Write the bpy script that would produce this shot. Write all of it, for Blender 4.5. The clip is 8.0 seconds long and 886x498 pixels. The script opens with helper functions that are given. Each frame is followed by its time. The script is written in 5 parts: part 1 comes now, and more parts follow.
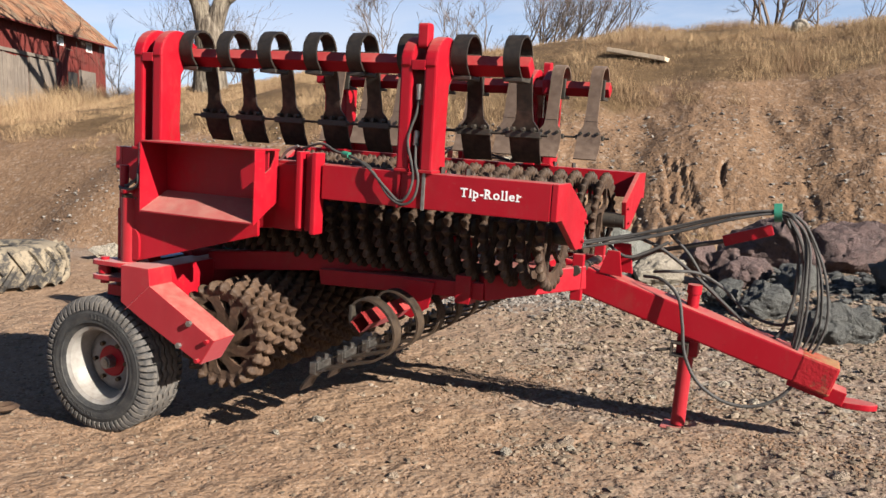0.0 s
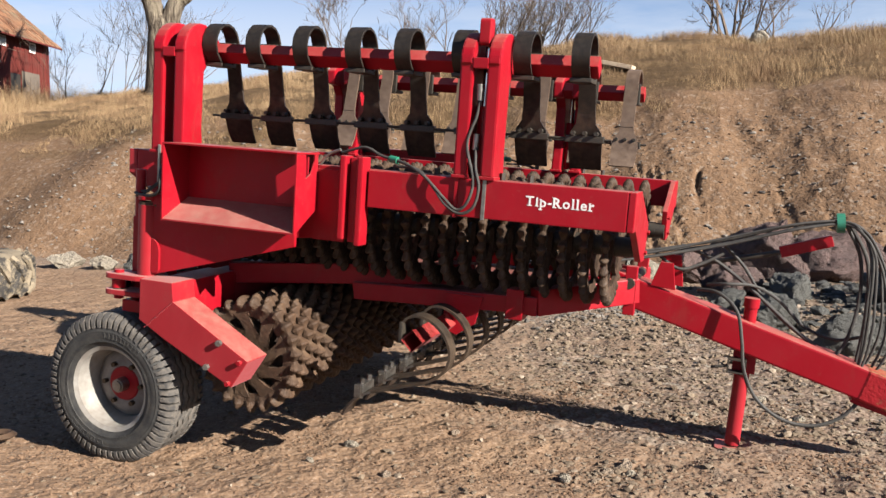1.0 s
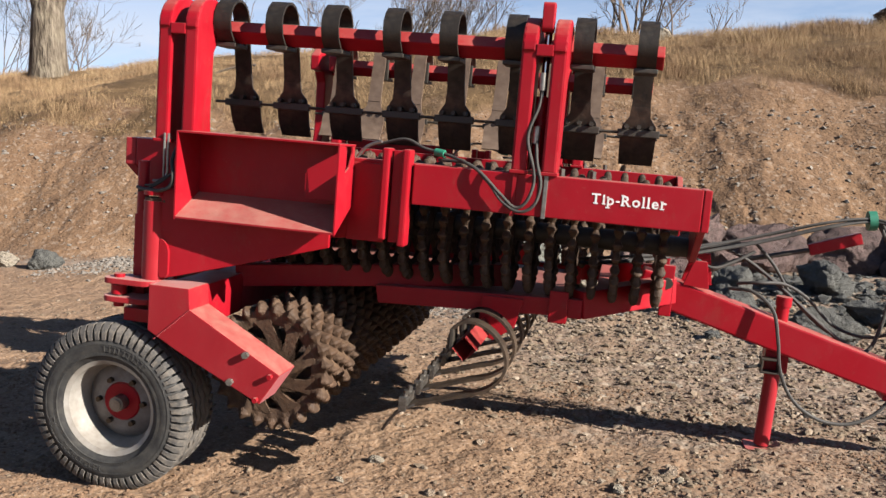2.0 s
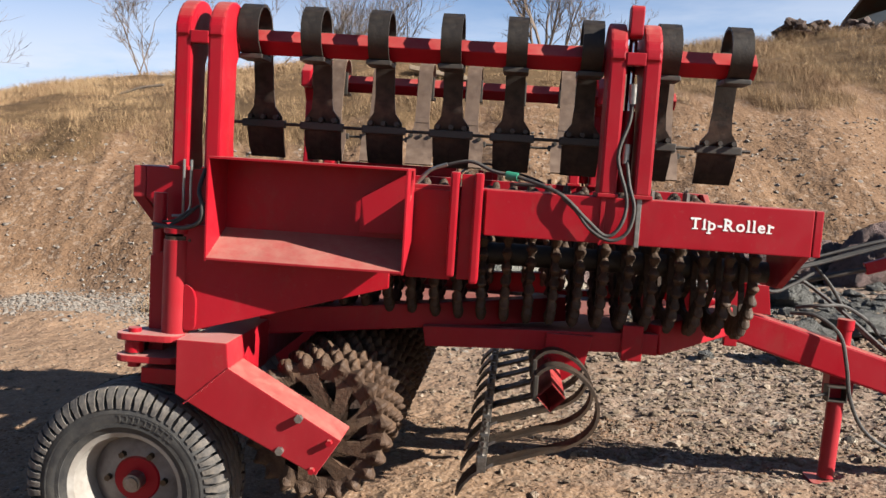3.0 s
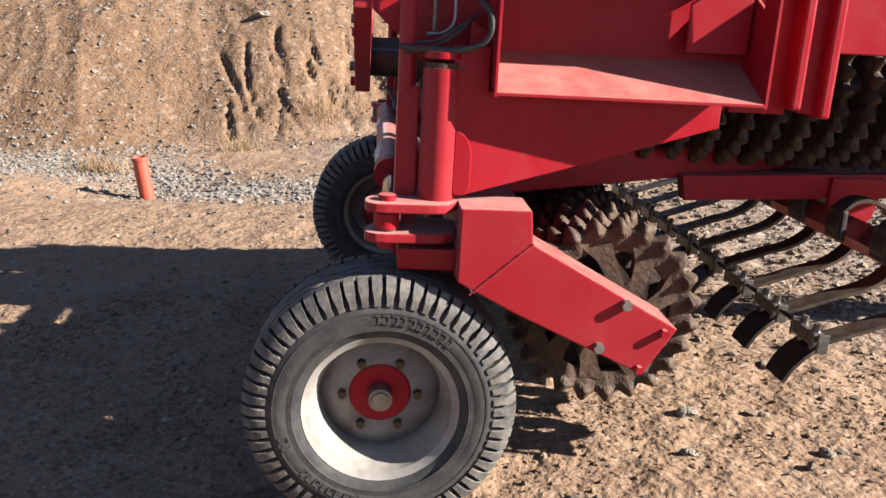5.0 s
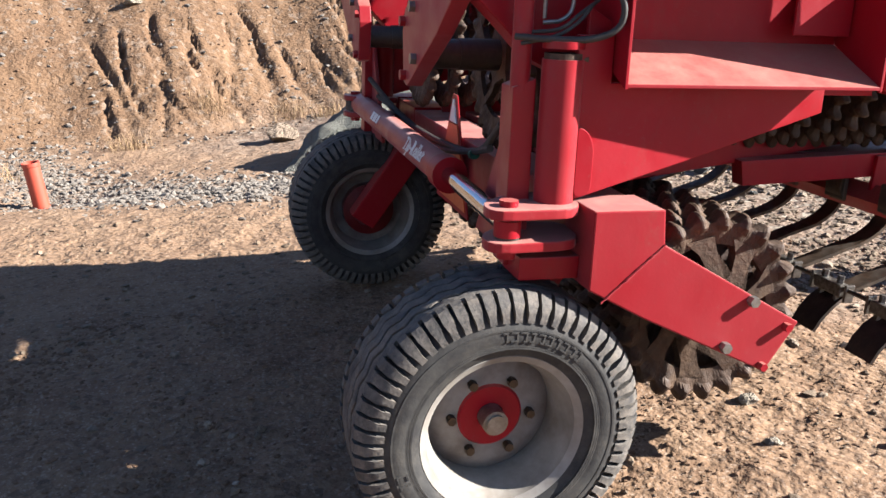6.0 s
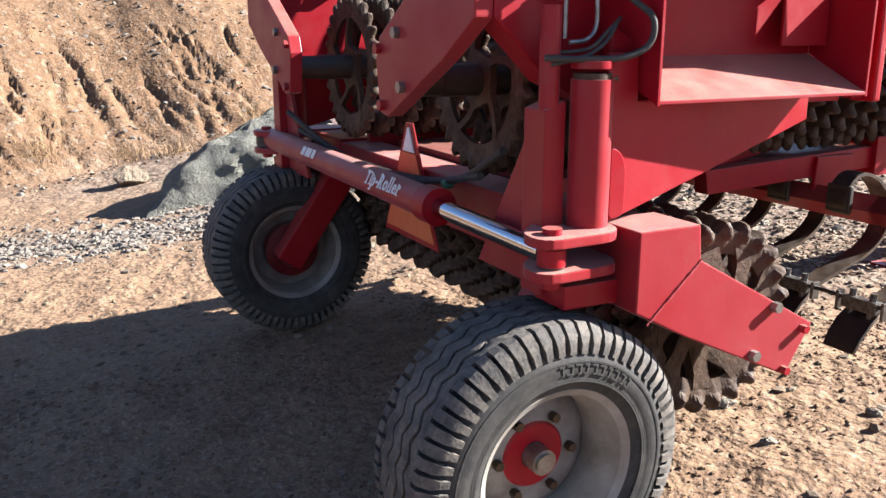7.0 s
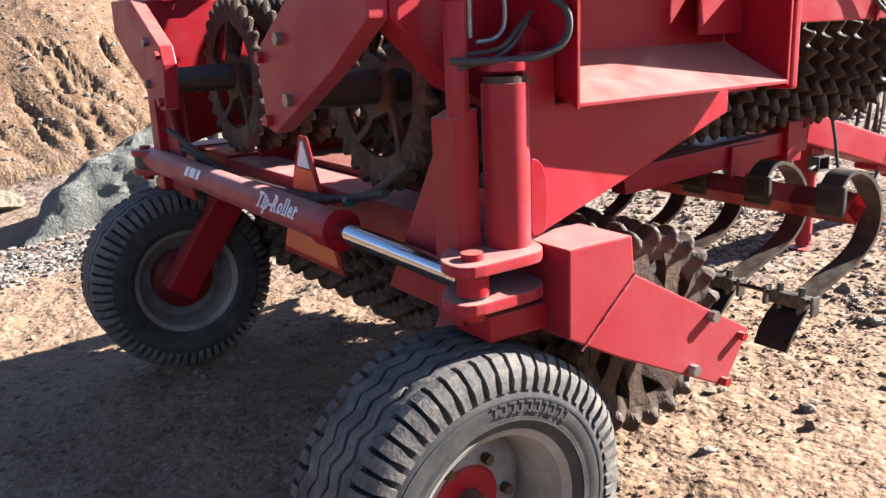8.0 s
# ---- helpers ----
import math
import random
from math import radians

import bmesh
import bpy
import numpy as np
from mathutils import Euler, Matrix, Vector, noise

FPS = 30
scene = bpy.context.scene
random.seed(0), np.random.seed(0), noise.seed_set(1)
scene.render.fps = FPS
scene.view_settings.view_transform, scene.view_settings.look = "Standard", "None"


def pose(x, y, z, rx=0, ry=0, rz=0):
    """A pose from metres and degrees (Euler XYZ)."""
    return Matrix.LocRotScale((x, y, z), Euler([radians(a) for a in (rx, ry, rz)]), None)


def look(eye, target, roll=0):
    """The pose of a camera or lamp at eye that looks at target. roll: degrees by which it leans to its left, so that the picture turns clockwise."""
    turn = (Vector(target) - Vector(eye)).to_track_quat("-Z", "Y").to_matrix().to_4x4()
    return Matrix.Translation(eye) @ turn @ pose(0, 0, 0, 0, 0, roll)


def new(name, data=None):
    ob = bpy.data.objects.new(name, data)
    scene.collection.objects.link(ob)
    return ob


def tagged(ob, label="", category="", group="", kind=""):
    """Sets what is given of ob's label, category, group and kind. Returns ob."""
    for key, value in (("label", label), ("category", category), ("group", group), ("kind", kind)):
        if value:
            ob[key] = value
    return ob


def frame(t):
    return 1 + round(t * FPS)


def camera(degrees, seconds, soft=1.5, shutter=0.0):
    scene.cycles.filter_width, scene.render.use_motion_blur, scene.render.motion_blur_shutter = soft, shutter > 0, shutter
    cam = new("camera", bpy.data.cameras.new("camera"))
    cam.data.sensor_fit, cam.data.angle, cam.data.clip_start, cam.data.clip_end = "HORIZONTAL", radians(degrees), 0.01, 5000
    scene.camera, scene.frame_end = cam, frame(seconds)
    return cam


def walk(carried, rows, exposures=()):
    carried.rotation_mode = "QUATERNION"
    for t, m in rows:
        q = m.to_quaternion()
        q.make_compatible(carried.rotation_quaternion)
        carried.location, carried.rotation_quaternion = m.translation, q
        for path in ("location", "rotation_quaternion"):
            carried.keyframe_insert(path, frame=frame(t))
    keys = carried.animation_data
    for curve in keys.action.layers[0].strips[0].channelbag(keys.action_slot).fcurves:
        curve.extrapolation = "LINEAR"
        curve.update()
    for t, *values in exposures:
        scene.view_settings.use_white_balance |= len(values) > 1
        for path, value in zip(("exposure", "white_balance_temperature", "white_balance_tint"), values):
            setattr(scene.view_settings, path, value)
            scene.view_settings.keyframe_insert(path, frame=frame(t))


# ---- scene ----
# The implement stands nose-down on level ground; its own axes have x ahead to the hitch, z up.
STAND = pose(0, 0, -0.043, 0.83, 4.3, 0)
cam = camera(54.8, 8.0)
METRES, EYE, TURN = 5.0, 1.69, 23.0
ROWS = [
    (0.0, 0.0, 0.0, 0.0, 0.49, -8.16, -3.42),
    (0.5, -0.0423, 0.0357, -0.0025, -1.37, -7.24, -3.41),
    (1.0, -0.0953, 0.0579, -0.0095, -3.18, -7.45, -3.92),
    (1.5, -0.1581, 0.0864, -0.0144, -6.53, -8.15, -4.3),
    (3.0, -0.3264, 0.2406, -0.0256, -17.91, -5.72, -3.59),
    (3.5, -0.3631, 0.3036, -0.029, -19.27, -6.21, -2.02),
    (4.0, -0.4138, 0.3565, -0.0425, -23.14, -8.7, -2.46),
    (4.5, -0.4663, 0.4149, -0.0547, -27.44, -11.97, -3.08),
    (5.0, -0.5121, 0.4773, -0.0621, -27.24, -15.6, -3.03),
    (6.5, -0.6327, 0.6204, -0.0667, -44.76, -15.54, -1.12),
    (7.0, -0.6476, 0.6609, -0.0688, -49.87, -14.31, -0.02),
    (7.5, -0.626, 0.6911, -0.0695, -53.31, -14.6, 0.75),
    (8.0, -0.6115, 0.691, -0.0666, -57.02, -14.68, 2.31),
]
walk(cam, [(t, STAND @ pose(3.25, -4.4, EYE, 0, 0, TURN) @ pose(METRES * x, METRES * y, METRES * z, 90 + pitch, roll, yaw)) for t, x, y, z, yaw, pitch, roll in ROWS],
     exposures=[(0.0, 1.70, 6500, 10), (2.0, 1.70, 6500, 10), (3.5, 1.84, 6500, 10), (5.0, 2.18, 6350, 11), (6.5, 2.48, 6200, 11), (8.0, 2.74, 6150, 11)])

# ---- light ----
TO_SUN = Vector((0.87, -0.25, 0.44)).normalized()
world = bpy.data.worlds.new("sky")
scene.world = world
world.use_nodes = True
wn, wl = world.node_tree.nodes, world.node_tree.links
sky = wn.new("ShaderNodeTexSky")
sky.sky_type = "NISHITA"
sky.sun_disc = False
sky.sun_elevation = math.asin(TO_SUN.z)
sky.sun_rotation = math.atan2(TO_SUN.x, TO_SUN.y)
sky.air_density, sky.dust_density, sky.ozone_density = 0.65, 0.2, 2.5
wtc = wn.new("ShaderNodeTexCoord")
wmap = wn.new("ShaderNodeMapping")
wmap.inputs["Scale"].default_value = (1.2, 1.2, 6.0)
wnoise = wn.new("ShaderNodeTexNoise")
wnoise.inputs["Scale"].default_value = 2.2
wnoise.inputs["Detail"].default_value = 6
wnoise.inputs["Roughness"].default_value = 0.6
wramp = wn.new("ShaderNodeMapRange")
wramp.inputs["From Min"].default_value, wramp.inputs["From Max"].default_value = 0.28, 0.55
wramp.inputs["To Max"].default_value = 0.86
wmix = wn.new("ShaderNodeMix")
wmix.data_type = "RGBA"
wmix.inputs["B"].default_value = (5.0, 5.4, 6.2, 1)
wl.new(wtc.outputs["Generated"], wmap.inputs["Vector"])
wl.new(wmap.outputs["Vector"], wnoise.inputs["Vector"])
wl.new(wnoise.outputs["Fac"], wramp.inputs["Value"])
wsep = wn.new("ShaderNodeSeparateXYZ")
wlow = wn.new("ShaderNodeMapRange")
wlow.inputs["From Min"].default_value, wlow.inputs["From Max"].default_value = 0.24, 0.13
wmul = wn.new("ShaderNodeMath")
wmul.operation = "MULTIPLY"
wl.new(wtc.outputs["Generated"], wsep.inputs["Vector"])
wl.new(wsep.outputs["Z"], wlow.inputs["Value"])
wl.new(wlow.outputs["Result"], wmul.inputs[0])
wl.new(wramp.outputs["Result"], wmul.inputs[1])
wl.new(wmul.outputs["Value"], wmix.inputs["Factor"])
wl.new(sky.outputs["Color"], wmix.inputs["A"])
wl.new(wmix.outputs["Result"], wn["Background"].inputs["Color"])
wn["Background"].inputs["Strength"].default_value = 0.048
sun = new("sun", bpy.data.lights.new("sun", "SUN"))
sun.data.energy, sun.data.angle, sun.data.color = 5.0, radians(0.53), (1.0, 0.94, 0.86)
sun.matrix_world = look(TO_SUN * 30, (0, 0, 0))


# ---- materials ----
class Mat:
    """A node material in the making: a Principled shader with short calls to feed it."""

    def __init__(self, name, rough=0.6, metal=0.0, spec=0.5):
        self.m = bpy.data.materials.new(name)
        self.m.use_nodes = True
        self.n, self.l = self.m.node_tree.nodes, self.m.node_tree.links
        self.b = self.n["Principled BSDF"]
        self.b.inputs["Roughness"].default_value = rough
        self.b.inputs["Metallic"].default_value = metal
        self.b.inputs["Specular IOR Level"].default_value = spec
        self.co = self.n.new("ShaderNodeTexCoord").outputs["Object"]

    def noise(self, scale, detail=4, rough=0.55, lo=0.3, hi=0.7, stretch=None, kind="NOISE"):
        v = self.co
        if stretch:
            mp = self.n.new("ShaderNodeMapping")
            mp.inputs["Scale"].default_value = stretch
            self.l.new(v, mp.inputs["Vector"])
            v = mp.outputs["Vector"]
        if kind == "NOISE":
            t = self.n.new("ShaderNodeTexNoise")
            t.inputs["Detail"].default_value, t.inputs["Roughness"].default_value = detail, rough
            out = t.outputs["Fac"]
        else:
            t = self.n.new("ShaderNodeTexVoronoi")
            out = t.outputs["Distance"]
        t.inputs["Scale"].default_value = scale
        self.l.new(v, t.inputs["Vector"])
        r = self.n.new("ShaderNodeMapRange")
        r.inputs["From Min"].default_value, r.inputs["From Max"].default_value = lo, hi
        self.l.new(out, r.inputs["Value"])
        return r.outputs["Result"]

    def cells(self, scale):
        """Closeness to the middle of a stone-like cell, and a random value for each cell."""
        t = self.n.new("ShaderNodeTexVoronoi")
        t.inputs["Scale"].default_value = scale
        self.l.new(self.co, t.inputs["Vector"])
        s = self.n.new("ShaderNodeSeparateColor")
        self.l.new(t.outputs["Color"], s.inputs["Color"])
        return self.maths("SUBTRACT", 1.0, t.outputs["Distance"]), s.outputs["Red"]

    def mix(self, a, b, fac):
        x = self.n.new("ShaderNodeMix")
        x.data_type = "RGBA"
        for key, v in (("A", a), ("B", b)):
            if isinstance(v, tuple):
                x.inputs[key].default_value = (*v, 1)
            else:
                self.l.new(v, x.inputs[key])
        if isinstance(fac, float):
            x.inputs["Factor"].default_value = fac
        else:
            self.l.new(fac, x.inputs["Factor"])
        return x.outputs["Result"]

    def maths(self, op, a, b=0.0):
        x = self.n.new("ShaderNodeMath")
        x.operation = op
        for i, v in enumerate((a, b)):
            if isinstance(v, (int, float)):
                x.inputs[i].default_value = v
            else:
                self.l.new(v, x.inputs[i])
        return x.outputs["Value"]

    def attr(self, name):
        x = self.n.new("ShaderNodeAttribute")
        x.attribute_name = name
        return x.outputs["Fac"]

    def island(self):
        return self.n.new("ShaderNodeNewGeometry").outputs["Random Per Island"]

    def upward(self, lo=0.3, hi=0.95):
        g = self.n.new("ShaderNodeNewGeometry")
        s = self.n.new("ShaderNodeSeparateXYZ")
        self.l.new(g.outputs["Normal"], s.inputs["Vector"])
        r = self.n.new("ShaderNodeMapRange")
        r.inputs["From Min"].default_value, r.inputs["From Max"].default_value = lo, hi
        self.l.new(s.outputs["Z"], r.inputs["Value"])
        return r.outputs["Result"]

    def obrand(self):
        return self.n.new("ShaderNodeObjectInfo").outputs["Random"]

    def colour(self, c):
        if isinstance(c, tuple):
            self.b.inputs["Base Color"].default_value = (*c, 1)
        else:
            self.l.new(c, self.b.inputs["Base Color"])
        return self

    def rough(self, lo, hi, fac):
        r = self.n.new("ShaderNodeMapRange")
        r.inputs["To Min"].default_value, r.inputs["To Max"].default_value = lo, hi
        self.l.new(fac, r.inputs["Value"])
        self.l.new(r.outputs["Result"], self.b.inputs["Roughness"])
        return self

    def bump(self, h, strength=0.3, dist=0.01):
        x = self.n.new("ShaderNodeBump")
        x.inputs["Strength"].default_value, x.inputs["Distance"].default_value = strength, dist
        self.l.new(h, x.inputs["Height"])
        if self.b.inputs["Normal"].is_linked:
            self.l.new(self.b.inputs["Normal"].links[0].from_socket, x.inputs["Normal"])
        self.l.new(x.outputs["Normal"], self.b.inputs["Normal"])
        return self


def make_red(name, base, faded, dust):
    k = Mat(name, 0.35, 0.0, 0.22)
    k.b.inputs["Sheen Weight"].default_value = 0.14 if dust > 0.8 else 0.03
    k.b.inputs["Sheen Roughness"].default_value = 0.45
    k.b.inputs["Sheen Tint"].default_value = (1.0, 0.80, 0.80, 1)
    wear = k.noise(3.0, 5, 0.6, 0.35, 0.75)
    fine = k.noise(14.0, 6, 0.75, 0.2, 0.9)
    chips = k.noise(22.0, 6, 0.7, 0.70, 0.74)
    c = k.mix(base, faded, wear)
    c = k.mix(c, (0.276, 0.178, 0.132), k.maths("MULTIPLY", k.maths("MULTIPLY", k.upward(0.35, 0.95), k.maths("ADD", fine, 0.12 * (dust > 0.8))), dust))
    c = k.mix(c, (0.149, 0.086, 0.057), k.maths("MULTIPLY", k.noise(9.0, 6, 0.7, 0.55, 0.9), dust * 0.16))
    c = k.mix(c, (0.043, 0.012, 0.0080), k.maths("MULTIPLY", chips, 0.6))
    c = k.mix(c, (0.092, 0.0023, 0.0034), k.maths("MULTIPLY", k.noise(1.7, 6, 0.7, 0.5, 0.8, (1, 1, 0.35)), 0.45))
    c = k.mix(c, (0.115, 0.057, 0.040), k.maths("MULTIPLY", k.noise(5.0, 7, 0.8, 0.56, 0.78, (1, 1, 0.5)), 0.4))
    c = k.mix(c, (0.189, 0.069, 0.057), k.maths("MULTIPLY", k.noise(48.0, 5, 0.8, 0.60, 0.72), 0.35))
    k.colour(c).rough(0.30, 0.62, k.noise(7.0, 5, 0.6, 0.3, 0.75))
    return k.bump(k.noise(140.0, 2, 0.5, 0.2, 0.8), 0.06, 0.002).m


RED = make_red("red_paint", (0.229, 0.0016, 0.0076), (0.245, 0.0049, 0.012), 0.75)
DULL_RED = make_red("grimy_red_paint", (0.087, 0.0054, 0.0076), (0.130, 0.011, 0.012), 0.7)
RED_DUSTY = make_red("dusty_red_paint", (0.223, 0.0038, 0.0096), (0.239, 0.013, 0.018), 0.82)


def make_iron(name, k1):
    """Rusty cast iron; k1 scales its colour, lower where shade is painted in."""
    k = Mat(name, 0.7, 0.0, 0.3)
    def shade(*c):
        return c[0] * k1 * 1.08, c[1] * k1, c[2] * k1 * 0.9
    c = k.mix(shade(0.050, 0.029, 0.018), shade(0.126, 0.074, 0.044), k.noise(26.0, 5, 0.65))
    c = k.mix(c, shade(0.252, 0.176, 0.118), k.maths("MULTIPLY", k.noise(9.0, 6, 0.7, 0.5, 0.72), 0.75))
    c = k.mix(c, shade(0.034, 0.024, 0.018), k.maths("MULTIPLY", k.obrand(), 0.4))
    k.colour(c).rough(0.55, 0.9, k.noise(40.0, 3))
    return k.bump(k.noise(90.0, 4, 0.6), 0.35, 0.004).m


IRON = make_iron("rusty_cast_iron", 0.56)
SHADED_IRON = make_iron("oily_rusty_cast_iron", 0.40)


def make_spring(name, a, b):
    k = Mat(name, 0.5, 0.45)
    c = k.mix(a, b, k.noise(14.0, 5, 0.65, 0.35, 0.7))
    c = k.mix(c, (0.129, 0.082, 0.050), k.maths("MULTIPLY", k.noise(5.0, 6, 0.7, 0.5, 0.75), 0.6))
    k.colour(c).rough(0.38, 0.75, k.noise(30.0, 4))
    return k.bump(k.noise(120.0, 3), 0.15, 0.002).m


# A shaded and a sunlit copy of the steel, for near and far wing.
SHADED_SPRING = make_spring("dark_spring_steel", (0.011, 0.0092, 0.0084), (0.035, 0.027, 0.020))
LIT_RUSTY_STEEL = make_spring("rusty_blade_steel", (0.112, 0.073, 0.050), (0.176, 0.123, 0.088))
SPRING = make_spring("spring_steel", (0.027, 0.020, 0.015), (0.068, 0.046, 0.029))
BLADE = make_spring("blade_steel", (0.013, 0.010, 0.0084), (0.050, 0.032, 0.024))


def make_rubber():
    k = Mat("tyre_rubber", 0.75, 0.0, 0.35)
    c = k.mix((0.013, 0.013, 0.014), (0.040, 0.039, 0.036), k.noise(18.0, 5, 0.65))
    c = k.mix(c, (0.148, 0.128, 0.101), k.maths("MULTIPLY", k.noise(11.0, 7, 0.8, 0.46, 0.78), 0.3))
    return k.colour(c).bump(k.noise(150.0, 3), 0.15, 0.002).m


RUBBER = make_rubber()


def make_tread():
    k = Mat("worn_dusty_tread", 0.8, 0.0, 0.3)
    c = k.mix((0.034, 0.033, 0.032), (0.082, 0.076, 0.069), k.noise(16.0, 5, 0.65))
    c = k.mix(c, (0.243, 0.203, 0.160), k.maths("MULTIPLY", k.noise(26.0, 7, 0.8, 0.42, 0.74), 0.55))
    return k.colour(c).bump(k.noise(120.0, 4), 0.3, 0.003).m


TREAD = make_tread()


def make_old_rubber():
    k = Mat("mud_caked_rubber", 0.9, 0.0, 0.2)
    c = k.mix((0.147, 0.118, 0.082), (0.212, 0.173, 0.120), k.noise(6.0, 6, 0.7))
    c = k.mix(c, (0.035, 0.032, 0.029), k.noise(4.0, 7, 0.75, 0.46, 0.56))
    return k.colour(c).bump(k.noise(60.0, 4), 0.3, 0.006).m


OLD_RUBBER = make_old_rubber()


def plain(name, a, b, scale=20.0, rough=0.5, metal=0.0, bump=0.1):
    k = Mat(name, rough, metal)
    k.colour(k.mix(a, b, k.noise(scale, 5, 0.65)))
    return k.bump(k.noise(scale * 5, 3), bump, 0.003).m


RIM = plain("white_rim_paint", (0.259, 0.247, 0.223), (0.129, 0.109, 0.088), 9.0, 0.45)
CHROME = plain("chrome", (0.535, 0.543, 0.557), (0.471, 0.479, 0.500), 12.0, 0.10, 1.0, 0.02)
ZINC = plain("zinc_steel", (0.294, 0.288, 0.270), (0.176, 0.159, 0.135), 40.0, 0.4, 0.8)
DISC = plain("dirty_wheel_disc", (0.235, 0.218, 0.197), (0.094, 0.073, 0.059), 8.0, 0.6)
BRASS = plain("bronzed_steel", (0.088, 0.059, 0.035), (0.035, 0.027, 0.018), 40.0, 0.45, 0.6)
HOSE = plain("hose_rubber", (0.017, 0.015, 0.014), (0.044, 0.040, 0.034), 30.0, 0.75)
GREEN = plain("green_tape", (0.014, 0.157, 0.093), (0.021, 0.114, 0.071), 40.0, 0.5)
WHITE = plain("white_lettering", (0.680, 0.680, 0.663), (0.578, 0.561, 0.527), 30.0, 0.5)
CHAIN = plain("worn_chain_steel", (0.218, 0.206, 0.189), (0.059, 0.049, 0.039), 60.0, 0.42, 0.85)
GREASE = plain("dark_grease", (0.013, 0.011, 0.0084), (0.035, 0.027, 0.018), 50.0, 0.55)
EARTHY = plain("rust_and_earth", (0.059, 0.032, 0.021), (0.021, 0.013, 0.0092), 14.0, 0.85, 0.0, 0.5)
ORANGE = plain("orange_reflector", (0.535, 0.114, 0.032), (0.443, 0.086, 0.029), 25.0, 0.4)
PIPE_RED = plain("red_plastic_pipe", (0.393, 0.060, 0.032), (0.300, 0.050, 0.029), 12.0, 0.5)
CREAM = plain("cream_plastic", (0.423, 0.388, 0.294), (0.341, 0.306, 0.223), 12.0, 0.5)


def make_ground():
    k = Mat("ground", 0.95, 0.0, 0.12)
    big, mid, fine = k.noise(0.8, 5, 0.6), k.noise(7.0, 4, 0.6), k.noise(55.0, 3, 0.6, 0.35, 0.70)
    r1 = k.cells(42.0)[1]
    r2 = k.cells(120.0)[1]
    r3 = k.cells(17.0)[1]
    c = k.mix((0.182, 0.110, 0.064), (0.218, 0.142, 0.087), big)
    c = k.mix(c, (0.143, 0.084, 0.052), k.noise(1.9, 5, 0.65, 0.50, 0.68))
    c = k.mix(c, (0.241, 0.166, 0.108), k.maths("MULTIPLY", k.noise(3.1, 5, 0.65, 0.52, 0.70), 0.6))
    c = k.mix(c, (0.097, 0.055, 0.033), k.maths("MULTIPLY", k.noise(24.0, 4, 0.65, 0.58, 0.68), 0.6))
    c = k.mix(c, (0.128, 0.075, 0.044), k.maths("MULTIPLY", mid, 0.35))
    c = k.mix(c, (0.248, 0.169, 0.111), k.maths("MULTIPLY", fine, 0.45))
    c = k.mix(c, (0.093, 0.054, 0.033), k.maths("MULTIPLY", k.maths("MULTIPLY", r2, r2), 0.3))
    c = k.mix(c, (0.335, 0.252, 0.186), k.maths("MULTIPLY", k.maths("POWER", r2, 7.0), 0.7))
    c = k.mix(c, (0.084, 0.056, 0.039), k.maths("MULTIPLY", k.maths("POWER", r1, 6.0), 0.65))
    grit = k.mix((0.106, 0.070, 0.050), (0.260, 0.194, 0.146), r1)
    grit = k.mix(grit, (0.058, 0.041, 0.030), k.maths("MULTIPLY", k.maths("POWER", r2, 3.0), 0.8))
    grit = k.mix(grit, (0.260, 0.234, 0.188), k.maths("MULTIPLY", k.maths("POWER", r3, 6.0), 0.7))
    c = k.mix(c, grit, k.attr("gravel"))
    bank = k.mix((0.153, 0.092, 0.052), (0.104, 0.060, 0.035), k.noise(1.6, 6, 0.7))
    bank = k.mix(bank, (0.171, 0.116, 0.073), k.maths("MULTIPLY", k.noise(24.0, 6, 0.75, 0.45, 0.75), 0.6))
    bank = k.mix(bank, (0.060, 0.035, 0.021), k.maths("MULTIPLY", k.noise(11.0, 6, 0.75, 0.52, 0.70), 0.55))
    bank = k.mix(bank, (0.052, 0.031, 0.019), k.maths("MULTIPLY", k.maths("POWER", r1, 4.0), 0.5))
    bank = k.mix(bank, (0.190, 0.143, 0.106), k.maths("MULTIPLY", k.maths("POWER", r3, 7.0), 0.8))
    c = k.mix(c, bank, k.attr("bank"))
    turf = k.mix((0.093, 0.058, 0.029), (0.044, 0.026, 0.013), k.noise(2.5, 6, 0.7))
    turf = k.mix(turf, (0.131, 0.090, 0.046), k.maths("MULTIPLY", k.noise(20.0, 6, 0.75, 0.45, 0.7), 0.6))
    c = k.mix(c, turf, k.attr("turf"))
    k.colour(c)
    k.bump(k.noise(6.0, 3, 0.5), 0.5, 0.030)
    k.bump(k.noise(24.0, 2, 0.5), 0.5, 0.010)
    k.bump(k.noise(75.0, 2, 0.5), 0.5, 0.004)
    return k.bump(k.noise(190.0, 2, 0.5), 0.45, 0.0014).m


GROUND = make_ground()


def make_stone(name, a, b, c2):
    k = Mat(name, 0.85, 0.0, 0.3)
    c = k.mix(a, b, k.noise(3.5, 6, 0.7))
    c = k.mix(c, c2, k.maths("MULTIPLY", k.noise(14.0, 6, 0.75, 0.5, 0.7), 0.7))
    return k.colour(c).bump(k.noise(5.0, 7, 0.75), 1.0, 0.06).bump(k.noise(60.0, 4, 0.7), 0.5, 0.006).m


